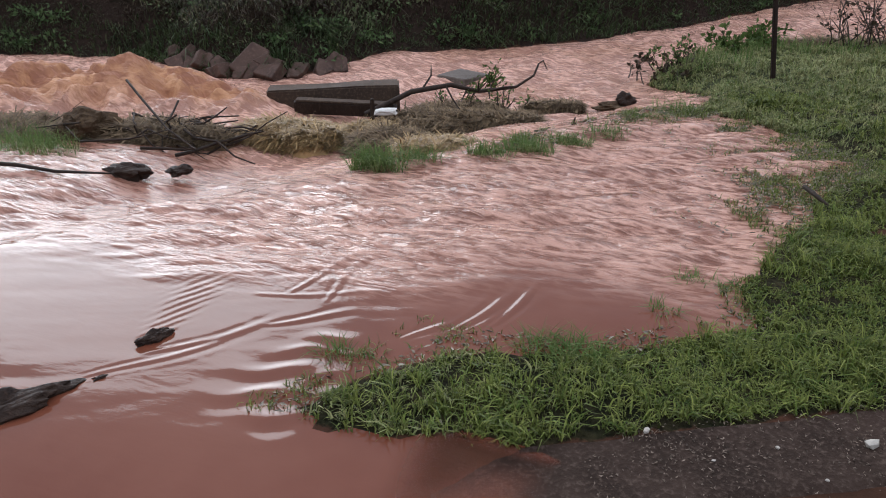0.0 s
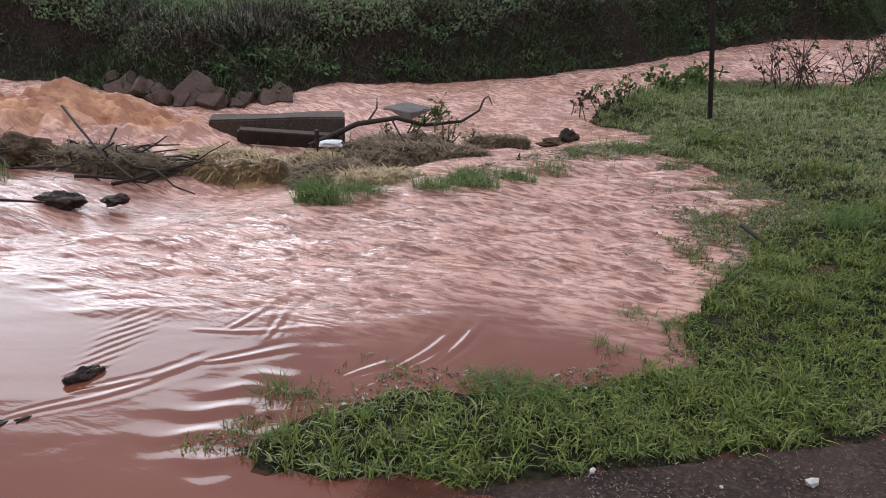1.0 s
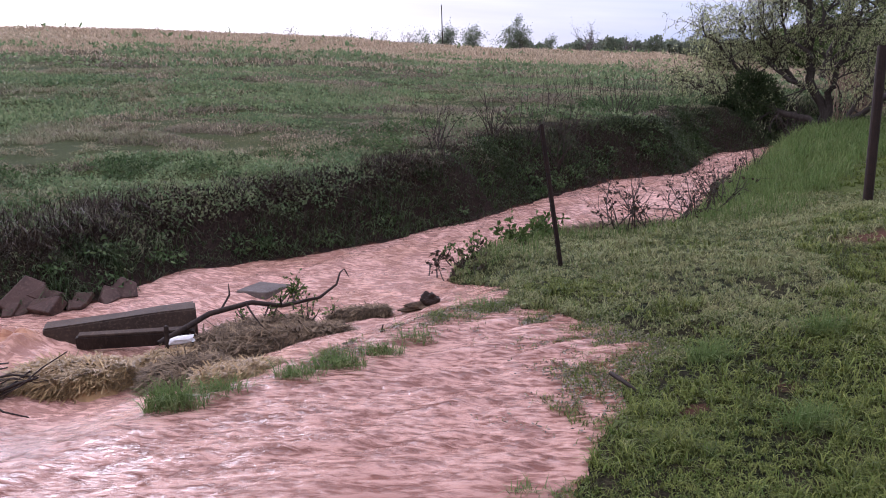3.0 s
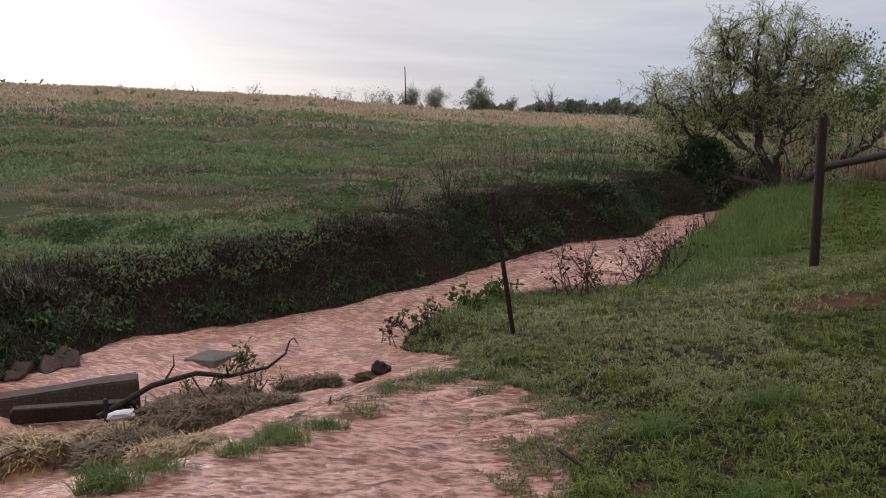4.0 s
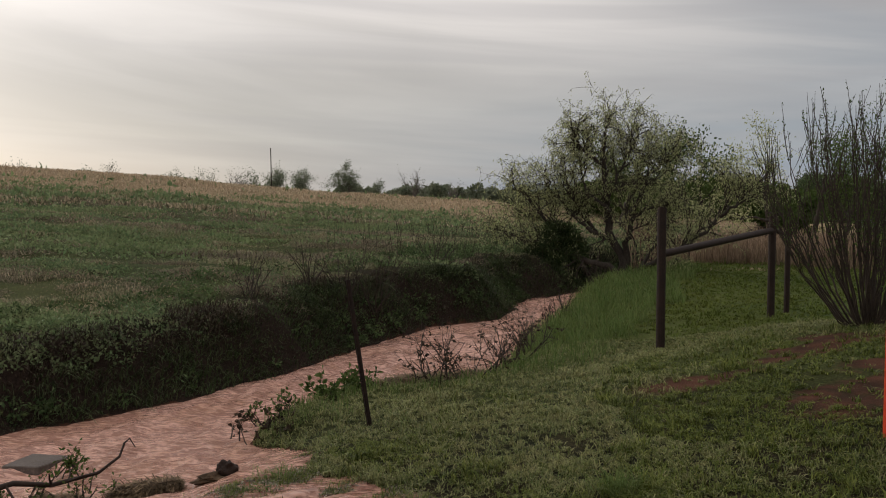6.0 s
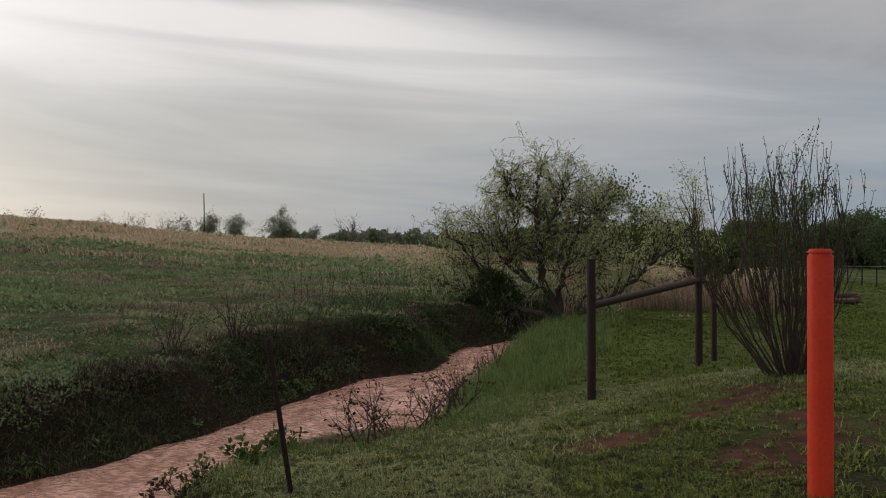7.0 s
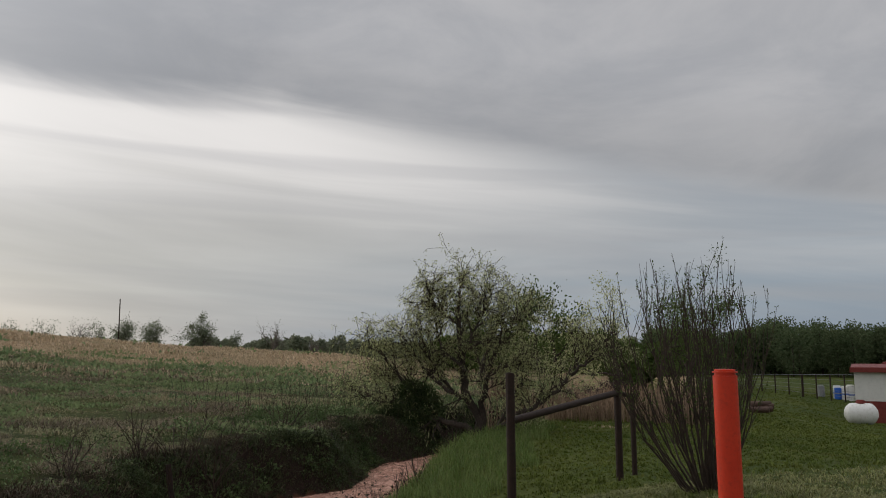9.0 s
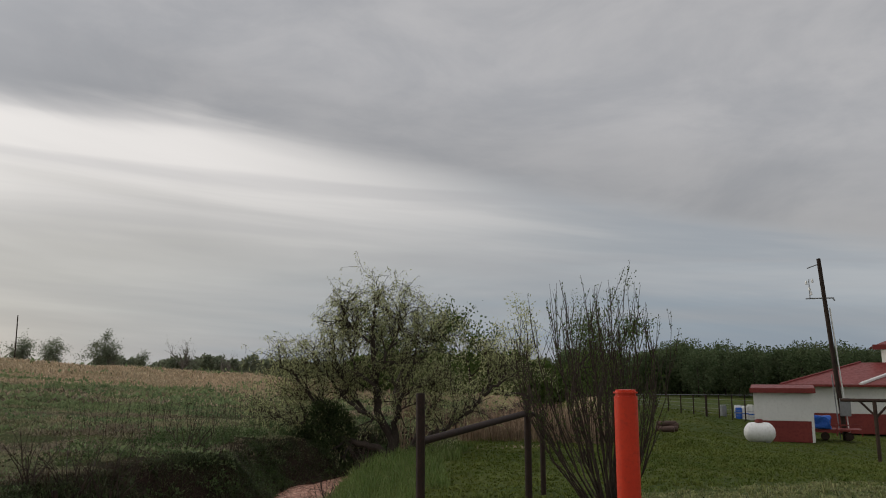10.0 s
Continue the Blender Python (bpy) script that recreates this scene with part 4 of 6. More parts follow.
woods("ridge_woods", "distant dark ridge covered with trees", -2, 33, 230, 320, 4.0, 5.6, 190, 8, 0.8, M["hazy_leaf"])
woods("hedge_woods", "low thicket of trees behind the creek", 14, 33, 50, 70, 1.8, 3.0, 70, 9, 0.3, M["leaf"])


# ---- grasses ----
def scatter(rng, n, x0, x1, y0, y1):
    return rng.uniform(x0, x1, n), rng.uniform(y0, y1, n)


def grass_stuff(name, label, V, T, mat, category="grass"):
    tagged(new(name, mesh_np(name, V, T, mat)), label, category, kind="stuff")


def lawn_grass():
    rng = np.random.default_rng(3)
    near, middle, yard = [], [], []
    # rosettes of blades: (area, clumps a square metre, blades a clump, height, width)
    for x0, x1, y0, y1, dens, k, hh, ww in ((-1.5, 1.6, 1.2, 3.4, 1500, 14, 0.042, 0.0050), (-0.6, 3.2, 3.4, 6.0, 900, 13, 0.042, 0.0056), (-1.1, 6.5, 6.0, 9.5, 460, 11, 0.045, 0.0070), (3.2, 10, 2.0, 6.0, 200, 9, 0.052, 0.008), (6.5, 11, 6.0, 9.5, 130, 8, 0.055, 0.011), (2.5, 16, 9.5, 22, 110, 8, 0.05, 0.014), (10, 34, 4, 40, 36, 7, 0.045, 0.026)):
        n = int((x1 - x0) * (y1 - y0) * dens)
        x, y = scatter(rng, n, x0, x1, y0, y1)
        d, far = signed(x, y)
        patch = fbm(x * 2.3, y * 2.3, 13)
        ok = (~far) & (d > 0.02) & (rng.uniform(0, 1, n) > bare_soil(x, y) * 2.0 * (fbm(x * 2.0, y * 3.0, 16) - 0.2)) & (rng.uniform(0.12, 0.56, n) - 0.12 * smooth((y - 4) / 2) < patch)
        ok &= (y - 1.75) > 0.55 * (x + 0.16) + 0.14 * (fbm(x * 6, y * 6, 15) - 0.5)
        ok &= rng.uniform(0, 1, n) > 0.6 * smooth((-0.8 - x) / 0.4) * (y < 2.3)
        x, y = x[ok], y[ok]
        # a few rank tufts stand over the short turf
        rank = (fbm(x * 3.1, y * 3.1, 18) > 0.56) & (rng.uniform(0, 1, len(x)) > 0.6)
        size = (0.40 + 1.0 * fbm(x * 2.6, y * 2.6, 17)) * rng.uniform(0.6, 1.25, len(x)) * (1 + 0.95 * rank)
        tone = fbm(x * 0.9, y * 0.9, 14) + 0.42 * smooth((y - 3.8) / 2.5) - 0.3 * (bare_soil(x, y) > 0) - 0.12 * rank
        mid = np.repeat(tone + rng.normal(0, 0.07, len(x)) > 0.62, k)
        x, y, size = np.repeat(x, k), np.repeat(y, k), np.repeat(size, k)
        x, y = x + rng.normal(0, 0.008 + ww, len(x)), y + rng.normal(0, 0.008 + ww, len(x))
        root = np.stack([x, y, ground_height(x, y) - 0.004], 1)
        hgt, wid = hh * size * rng.uniform(0.6, 1.25, len(x)), ww * rng.uniform(0.6, 1.4, len(x))
        for L, pick in ((near, ~mid), (middle, mid)) if ww < 0.012 else ((yard, mid | ~mid),):
            L.append(blade_arrays(root[pick], hgt[pick], wid[pick], rng, 1.6))
    grass_stuff("lawn_grass", "short wet dark green lawn grass", *joined(near), M["blade"])
    grass_stuff("mown_grass", "yellowish green mown grass between the darker turf", *joined(middle), M["lawn_mid"])
    grass_stuff("yard_grass", "even green grass of the farther yard", *joined(yard), M["yard"])
    # sparse drowned grass along the shallow margin
    x, y = scatter(rng, 60000, -1.8, 0.7, 1.15, 5.4)
    d, far = signed(x, y)
    reach = 0.08 + 0.26 * np.maximum(0.35 * (x < -0.6) * (y < 2.05), smooth((y - 3.2) / 0.5) * (x > -0.7))
    ok = (~far) & (d < 0.03) & (d > -reach * fbm(x * 2.5, y * 2.5, 19) * 1.7) & (fbm(x * 8, y * 8, 23) > 0.52)
    ok &= y > 1.36 + 0.22 * (x + 1.3)
    x, y = x[ok], y[ok]
    z = water_level(x, y) - 0.012
    V, T = blade_arrays(np.stack([x, y, z], 1), rng.uniform(0.02, 0.045, len(x)), 0.004, rng, 1.8)
    grass_stuff("drowned_grass", "flattened grass standing in the shallow flood", V, T, M["blade"])


def tufts():
    """Clumps on the line between sheet and creek, each a thing of its own."""
    rng = np.random.default_rng(4)
    spots = [(-2.04, 3.46, 0.13, 0.13, 420), (-1.84, 3.60, 0.09, 0.10, 200), (-1.50, 3.84, 0.10, 0.10, 240), (-1.30, 4.02, 0.12, 0.10, 260), (-1.12, 4.25, 0.11, 0.07, 180), (-0.95, 4.5, 0.12, 0.06, 160), (-0.75, 4.85, 0.12, 0.06, 160), (-0.58, 5.12, 0.14, 0.07, 220), (-0.30, 2.44, 0.05, 0.05, 60), (-0.22, 2.73, 0.05, 0.05, 50), (-0.08, 2.72, 0.05, 0.05, 50), (-4.2, 3.02, 0.26, 0.12, 500), (-4.7, 3.25, 0.25, 0.10, 380), (-0.58, 2.02, 0.13, 0.07, 420), (0.75, 4.0, 0.10, 0.14, 200), (1.4, 4.2, 0.10, 0.14, 200), (1.0, 3.2, 0.10, 0.13, 180), (-1.33, 1.72, 0.07, 0.06, 90)]
    for x, y, r, h, n in spots:
        z = wz(x, y) if signed(np.array([x]), np.array([y]))[0][0] < 0 else gz(x, y)
        n = int(n * 1.6)
        a, q = rng.uniform(0, 2 * np.pi, n), r * rng.uniform(0, 1, n) ** 0.7
        p = np.stack([np.cos(a) * q * 1.35, np.sin(a) * q * 0.75, np.full(n, -0.05)], 1)
        V, T = blade_arrays(p, (h + 0.05) * rng.uniform(0.35, 1.2, n), 0.0048, rng, 1.3)
        ob = new("grass_tuft", mesh_np("grass_tuft", V, T, M["tall"]))
        ob.location = (x, y, z)
        tagged(ob, "green grass clump standing in the flooded ground" if n > 230 else "small grass clump at the edge of the flood", "grass", "grass tufts")


def bank_growth():
    rng = np.random.default_rng(6)
    # tall grass along the near bank of the creek
    x, y = scatter(rng, 60000, -1.2, 8, 6.0, 20)
    d, far = signed(x, y)
    w = np.interp(y, [6, 8, 10, 14, 20], [0.55, 0.9, 1.6, 1.9, 1.6])
    ok = (~far) & (d > 0.0) & (d < w * (0.6 + 0.7 * fbm(x * 1.3, y * 1.3, 25))) & (y > 6.55 - 0.1 * x)
    x, y = x[ok], y[ok]
    hgt = np.interp(y, [6, 7, 10, 15], [0.10, 0.15, 0.24, 0.32])
    z = ground_height(x, y) - 0.01
    V, T = blade_arrays(np.stack([x, y, z], 1), hgt * rng.uniform(0.4, 1.15, len(x)), np.interp(y, [6, 15], [0.006, 0.012]), rng, 1.0)
    grass_stuff("bank_grass", "tall green grass along the creek bank", V, T, M["tall"])
    # matted weeds hanging over the cut bank on the far side: dead above, green below
    rim = np.array(FAR_BANK[2:18], float)
    seg = np.linalg.norm(np.diff(rim, axis=0), axis=1)
    j = rng.choice(len(seg), 210000, p=seg / seg.sum())
    along = rim[j] + (rim[j + 1] - rim[j]) * rng.uniform(-0.1, 1.1, len(j))[:, None]
    nor = np.stack([-(rim[j + 1] - rim[j])[:, 1], (rim[j + 1] - rim[j])[:, 0]], 1) / seg[j][:, None]
    along = along + nor * (rng.uniform(0.0, 1, len(j)) ** 0.8 * 2.1)[:, None]
    x, y = along[:, 0], along[:, 1]
    d, far = signed(x, y)
    ok = far & (d > 0.02) & (rng.uniform(0, 1, len(x)) < smooth((1.15 + 1.2 * (fbm(x * 0.8, y * 0.8, 26) - 0.5) - d) / 0.5) * (0.25 + 0.9 * fbm(x * 1.6, y * 1.6, 27)))
    x, y, d = x[ok], y[ok], d[ok]
    z = ground_height(x, y) - 0.02
    hh = (0.04 + 0.26 * fbm(x * 1.6, y * 1.6, 29) ** 1.5) * rng.uniform(0.4, 1.3, len(x))
    root = np.stack([x, y, z], 1)
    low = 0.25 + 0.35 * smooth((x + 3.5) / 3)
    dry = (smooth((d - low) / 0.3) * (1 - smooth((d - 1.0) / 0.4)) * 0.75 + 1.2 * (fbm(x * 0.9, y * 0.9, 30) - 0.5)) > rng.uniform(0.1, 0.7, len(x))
    toward = np.array([0.45, -0.65, -0.5])
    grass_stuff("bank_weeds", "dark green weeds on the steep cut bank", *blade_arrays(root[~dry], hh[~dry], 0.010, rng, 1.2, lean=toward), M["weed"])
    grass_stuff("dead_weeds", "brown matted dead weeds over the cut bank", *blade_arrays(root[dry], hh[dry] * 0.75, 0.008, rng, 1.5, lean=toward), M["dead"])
    # pale dry grass fringe hanging over the bank's rim
    x, y = scatter(rng, 150000, -14, 0, 3, 12)
    d, far = signed(x, y)
    ok = far & (d > 0.5) & (d < 1.2) & (fbm(x * 1.1, y * 1.1, 32) > 0.6)
    x, y = x[ok], y[ok]
    root = np.stack([x, y, ground_height(x, y) - 0.02], 1)
    grass_stuff("rim_grass", "pale dry grass hanging over the rim of the bank", *blade_arrays(root, rng.uniform(0.1, 0.28, len(x)), 0.007, rng, 1.4, lean=toward * 0.8), M["dead"])
    # broad-leaved plants in rounded clumps on the bank
    cx, cy = scatter(rng, 9000, -13, 8, 3, 23)
    d, far = signed(cx, cy)
    ok = far & (d > 0.05) & ((d < 0.4) | (d > 1.0)) & (d < 2.6) & (fbm(cx * 0.8 + 9, cy * 0.8, 33) > rng.uniform(0.35, 0.7, len(cx)) + 0.15 * (d < 0.6) * (cx < -3.2))
    cx, cy = cx[ok], cy[ok]
    k = 42
    size = np.repeat(rng.uniform(0.07, 0.22, len(cx)), k)
    off = rng.normal(0, 1, (len(size), 3))
    off = off / np.linalg.norm(off, axis=1, keepdims=True) * (rng.uniform(0.5, 1.0, len(size)) * size)[:, None]
    x, y = np.repeat(cx, k), np.repeat(cy, k)
    base = np.repeat(ground_height(cx, cy), k)
    p = np.stack([x + off[:, 0], y + off[:, 1], base + 0.25 * size + np.abs(off[:, 2]) * 0.9], 1)
    V, T = leaf_arrays(p, off / size[:, None] + rng.normal(0, 0.6, (len(x), 3)) + [0.1, -0.2, -0.1], rng.uniform(0.03, 0.075, len(x)), 0.026, rng)
    grass_stuff("bank_leaves", "rounded clumps of leafy weeds along the cut bank", V, T, M["bank_leaf"], "weeds")


def hill_growth():
    rng = np.random.default_rng(8)
    G, Tn, Lf, Br = [], [], [], []
    for r0, r1, n, h, w in ((6, 14, 260000, 0.10, 0.011), (14, 26, 230000, 0.13, 0.02), (26, 50, 130000, 0.20, 0.045), (50, 82, 80000, 0.30, 0.09)):
        r = np.sqrt(rng.uniform(r0 * r0, r1 * r1, n))
        az = rng.uniform(-62, 33, n)
        x, y = r * np.sin(np.radians(az)), r * np.cos(np.radians(az))
        d, far = signed(x, y)
        tan = tan_cover(x, y, d, far) + 0.7 * (fbm(x * 0.6, y * 0.6, 35) - 0.5) + 0.9 * (fbm(x * 0.12, y * 0.35, 36) - 0.5)
        is_tan = tan > rng.uniform(0.1, 0.9, n)
        edge = d - 0.45 - 1.1 * (fbm(x * 0.8, y * 0.8, 26) - 0.5)
        ok = (far & (edge > 0)) | ((~far) & is_tan & (d > 1.2) & (r > 20))
        clump = smooth((fbm(x * 11 / r0, y * 11 / r0, 37) - 0.32) / 0.36)
        z = ground_height(x, y) - 0.02
        root = np.stack([x, y, z], 1)
        brown = ok & ~is_tan & (smooth((fbm(x * 0.22 + 5, y * 0.6, 34) - 0.47) / 0.14) > rng.uniform(0.15, 1.1, n))
        leafy = ok & ~is_tan & ~brown & (smooth((fbm(x * 0.45, y * 0.9, 38) - 0.40) / 0.2) > rng.uniform(0, 1, n))
        k = ok & ~is_tan & ~leafy & ~brown
        G.append(blade_arrays(root[k], h * rng.uniform(0.35, 1.0, k.sum()) * (0.3 + 1.2 * clump[k]), w, rng, 2.0))
        k = ok & is_tan
        Tn.append(blade_arrays(root[k], h * rng.uniform(0.4, 1.2, k.sum()) * (0.4 + 0.9 * clump[k]), w * 0.8, rng, 1.5))
        k = brown
        Br.append(blade_arrays(root[k], h * rng.uniform(0.3, 1.0, k.sum()) * (0.3 + 1.1 * clump[k]), w * 0.9, rng, 2.4))
        k = leafy
        heap = h * (0.15 + 1.5 * clump[k] * fbm(x[k] * 14 / r0, y[k] * 14 / r0, 39))
        lift = root[k] + np.stack([np.zeros(k.sum()), np.zeros(k.sum()), heap * rng.uniform(0.3, 1.0, k.sum())], 1)
        Lf.append(leaf_arrays(lift, rng.normal(0, 1, (k.sum(), 3)) + [0, -0.2, 0.3], w * rng.uniform(2.5, 6, k.sum()), w * 2.4, rng))
    grass_stuff("matted_grass", "dull brown matted grass in patches on the hillside", *joined(Br), M["dull"])
    grass_stuff("hill_grass", "rough green pasture grass on the hillside", *joined(G), M["hill"])
    grass_stuff("dry_grass", "dry tan grass on the upper hillside", *joined(Tn), M["tan"])
    grass_stuff("pasture_weeds", "patches of low leafy weeds in the pasture", *joined(Lf), M["pasture"], "weeds")


lawn_grass()
tufts()
bank_growth()
hill_growth()


# ---- concrete apron beside the drive ----
def apron():
    ax, ay, ux, uy = -1.06, 1.219, 0.881, 0.473
    gx, gy = lines([(0, 4.7, 0.03)]), lines([(0.0, 0.33, 0.03)])
    S, W = np.meshgrid(gx, gy)
    s, w = S.ravel(), W.ravel()
    ragged = 0.03 * (fbm(s * 5, w * 0 + 2, 81) - 0.5)
    x, y = ax + ux * s + uy * (w + ragged), ay + uy * s - ux * (w + ragged)
    z = np.maximum(ground_height(x, y) + 0.012, -0.032 + 0.04 * s) - 0.05 * (1 - smooth(s / 0.7)) + 0.012 * (fbm(x * 6, y * 6, 82) - 0.5) + 0.006 * (fbm(x * 25, y * 25, 83) - 0.5)
    z = z - 0.05 * smooth((w - 0.285) / 0.04)
    me = mesh_np("pavement", np.stack([x, y, z], 1), grid_faces(len(gx), len(gy)), M["wet_concrete"], True)
    tagged(new("pavement", me), "wet worn concrete apron strewn with grit", "pavement", kind="structure")


def stone(name, label, category, at, size, mat, seed, flat=1.0, rz=0.0, tilt=0.0, group="", cuts=2, jag=0.35, blocky=True):
    """An irregular broken stone or clod, faceted by noise."""
    rng = np.random.default_rng(seed)
    bm = bmesh.new()
    bmesh.ops.create_icosphere(bm, subdivisions=cuts, radius=1.0)
    o = Vector(rng.uniform(-9, 9, 3))
    for v in bm.verts:
        p = v.co.normalized()
        b = Vector([max(-0.72, min(0.72, c)) for c in p]) * 1.25 if blocky else p.copy()
        v.co = b * (1 + jag * noise.noise(p * 1.6 + o) + jag * 0.4 * noise.noise(p * 4.5 + o))
        v.co = Vector((v.co.x * size[0], v.co.y * size[1], v.co.z * size[2] * flat))
    me = bpy.data.meshes.new(name)
    bm.to_mesh(me)
    bm.free()
    me.materials.append(mat)
    ob = new(name, me)
    ob.matrix_world = pose(*at, tilt, tilt * 0.6, rz)
    return tagged(ob, label, category, group)


apron()
for x, y, r, sd in ((0.37, 1.81, 0.022, 1), (-0.25, 1.66, 0.013, 2), (0.12, 1.72, 0.008, 3), (0.25, 1.62, 0.006, 4), (-0.05, 1.60, 0.006, 5), (0.5, 1.75, 0.007, 6)):
    stone("pebble", "pale pebble lying on the wet concrete apron", "stone", (x, y, max(gz(x, y) + 0.012, -0.012 + 0.04 * (0.881 * (x + 0.62) + 0.473 * (y - 1.455))) + r * 0.4), (r, r * 0.7, r * 0.6), M["pale_stone"], sd, rz=sd * 40, group="pebbles", cuts=1)

# ---- culvert headwall, slabs and flood debris ----
def headwall():
    a, b = Vector((-3.60, 4.68, 0)), Vector((-2.68, 5.13, 0))
    ang = math.degrees(math.atan2(b.y - a.y, b.x - a.x))
    c = (a + b) / 2
    t = thing("headwall", "broken concrete culvert headwall standing in the creek", "wall", (c.x, c.y, -0.4), ang)
    L = (b - a).length
    bm = box(L, 0.17, 0.36, (0, 0.085, 0.18), 0.012)
    bmesh.ops.subdivide_edges(bm, edges=bm.edges[:], cuts=3, use_grid_fill=True)
    for v in bm.verts:
        v.co += Vector((0, 0, 1)) * 0.012 * noise.noise(v.co * 5) + Vector((0, 1, 0)) * 0.008 * noise.noise(v.co * 9) + Vector((0, 0, 0.02 * v.co.x))
    part("slab", bm, M["concrete"], t)
    p = thing("plank", "dark waterlogged plank resting against the concrete headwall", "plank", (-2.98, 4.80, -0.16), ang - 5)
    part("board", box(0.78, 0.05, 0.10, (0, 0, 0), 0.006, turn=pose(0, 0, 0, 12, 3, 0)), M["wet_wood"], p)
    part("lip", box(0.74, 0.055, 0.016, (0, -0.004, 0.058), 0.004, turn=pose(0, 0, 0, 12, 3, 0)), M["concrete"], p, "pale worn edge")


headwall()
def plate(at, size, rz, tilt, lean, seed, mat="rock", label="broken red sandstone slab on the creek bank", group="bank rocks"):
    """A broken slab with flat split faces."""
    rng = np.random.default_rng(seed)
    bm = bmesh.new()
    n = int(rng.integers(4, 6))
    ring = [(2 * math.pi * (k + rng.uniform(-0.25, 0.25)) / n, rng.uniform(0.7, 1.25)) for k in range(n)]
    low = [bm.verts.new((size[0] * q * math.cos(a), size[1] * q * math.sin(a), -size[2])) for a, q in ring]
    top = [bm.verts.new((size[0] * q * 0.93 * math.cos(a), size[1] * q * 0.93 * math.sin(a), size[2] * rng.uniform(0.6, 1.1))) for a, q in ring]
    bm.faces.new(top)
    bm.faces.new(low[::-1])
    for k in range(n):
        bm.faces.new((low[k], low[(k + 1) % n], top[(k + 1) % n], top[k]))
    bmesh.ops.bevel(bm, geom=bm.edges[:], offset=0.007, segments=1, affect="EDGES")
    me = bpy.data.meshes.new("rock")
    bm.to_mesh(me)
    bm.free()
    me.materials.append(M[mat])
    ob = new("rock", me)
    ob.matrix_world = pose(*at, tilt, lean, rz)
    tagged(ob, label, "rock", group)


def bank_rocks():
    """Slabs tumbled down the bank behind the gush."""
    rng = np.random.default_rng(19)
    for i in range(22):
        f = i / 21
        x = -5.2 + 1.55 * f ** 0.8 + rng.normal(0, 0.05)
        y = np.interp(x, (-5.6, -4.4, -3.92, -3.68, -3.4), (5.5, 5.2, 5.45, 5.8, 6.2)) + rng.uniform(-0.12, 0.22)
        big = rng.uniform(0.08, 0.16) * (1.25 if i in (12, 14) else 1.0)
        z = max(gz(x, y), wz(x, y)) + 0.25 * big
        plate((x, y, z), (big, big * rng.uniform(0.6, 0.9), big * rng.uniform(0.22, 0.4)), rng.uniform(0, 90), rng.uniform(25, 65), rng.uniform(-25, 25), 20 + i)
    plate((-2.62, 6.40, wz(-2.62, 6.40) + 0.005), (0.27, 0.17, 0.035), 20, 3, 2, 48, "grey_stone", "flat grey stone awash in the creek", "")


bank_rocks()


def mound(name, label, cx, cy, lx, ly, h, rz, mat, strands, smat, seed, slen=0.16, base=None, thick=0.004):
    """A raft of washed-up stalks: a lumpy core under many crossing strands."""
    rng = np.random.default_rng(seed)
    strands, slen, h = int(strands * 2.2), slen * 0.95, h * 0.65
    z0 = wz(cx, cy) if base is None else base
    t = thing(name, label, "debris", (cx, cy, z0), rz)
    gx, gy = np.linspace(-1, 1, 61), np.linspace(-1, 1, 41)
    X, Y = np.meshgrid(gx, gy)
    def top(u, v):
        r = np.hypot(u, v) + 0.45 * (fbm(u * 2.3 + seed, v * 2.3, 91) - 0.5)
        return np.where(r < 1.2, h * (np.sqrt(np.clip(1 - r * r, 0, 1)) * (0.05 + 1.3 * fbm(u * 4 + seed, v * 4, 92) + 0.9 * (fbm(u * 15 + seed, v * 13, 93) - 0.3))), 0) - 0.05 * smooth((r - 0.75) / 0.3) - 0.005
    V = np.stack([X.ravel() * lx, Y.ravel() * ly, top(X.ravel(), Y.ravel())], 1)
    part("core", mesh_np("core", V, grid_faces(61, 41), mat), None, t)
    a, q = rng.uniform(0, 2 * np.pi, strands), np.sqrt(rng.uniform(0, 0.95, strands))
    u, v = np.cos(a) * q, np.sin(a) * q
    p = np.stack([u * lx, v * ly, top(u, v) + rng.uniform(0.0, 0.05, strands)], 1)
    ok = p[:, 2] > -0.015
    p = p[ok]
    n = len(p)
    th = rng.uniform(-1.6, 1.6, n)
    d = np.stack([np.cos(th), np.sin(th), rng.normal(0.06, 0.3, n)], 1) * (slen * rng.uniform(0.4, 1.4, n))[:, None]
    sd = np.cross(d, [0, 0, 1.0])
    sd = sd / (np.linalg.norm(sd, axis=1, keepdims=True) + 1e-9) * thick
    mid = p + rng.normal(0, 0.008, (n, 3)) + [0, 0, 0.01]
    VV = np.stack([p - d / 2 - sd, p - d / 2 + sd, mid + sd, mid - sd, p + d / 2], 1).reshape(-1, 3)
    i = np.arange(n)[:, None] * 5
    part("stalk_raft", mesh_np("stalk_raft", VV, np.concatenate([i + [[0, 1, 2]], i + [[0, 2, 3]], i + [[3, 2, 4]]], 0), smat), None, t)


mound("straw_raft", "matted tan straw washed up before the headwall", -3.14, 4.22, 0.42, 0.25, 0.12, 14, M["straw"], 3200, M["straw"], 51, 0.15)
mound("straw_raft", "matted tan straw washed up before the headwall", -2.66, 4.50, 0.30, 0.19, 0.11, 30, M["straw"], 1500, M["straw"], 52, 0.13)
mound("debris_raft", "dark tangle of stalks and mud washed up by the flood", -2.38, 4.30, 0.32, 0.24, 0.09, 25, M["debris"], 2250, M["stalk"], 53, 0.14)
mound("debris_raft", "dark tangle of stalks and mud washed up by the flood", -2.20, 4.90, 0.55, 0.28, 0.12, 22, M["debris"], 3600, M["stalk"], 54, 0.16)
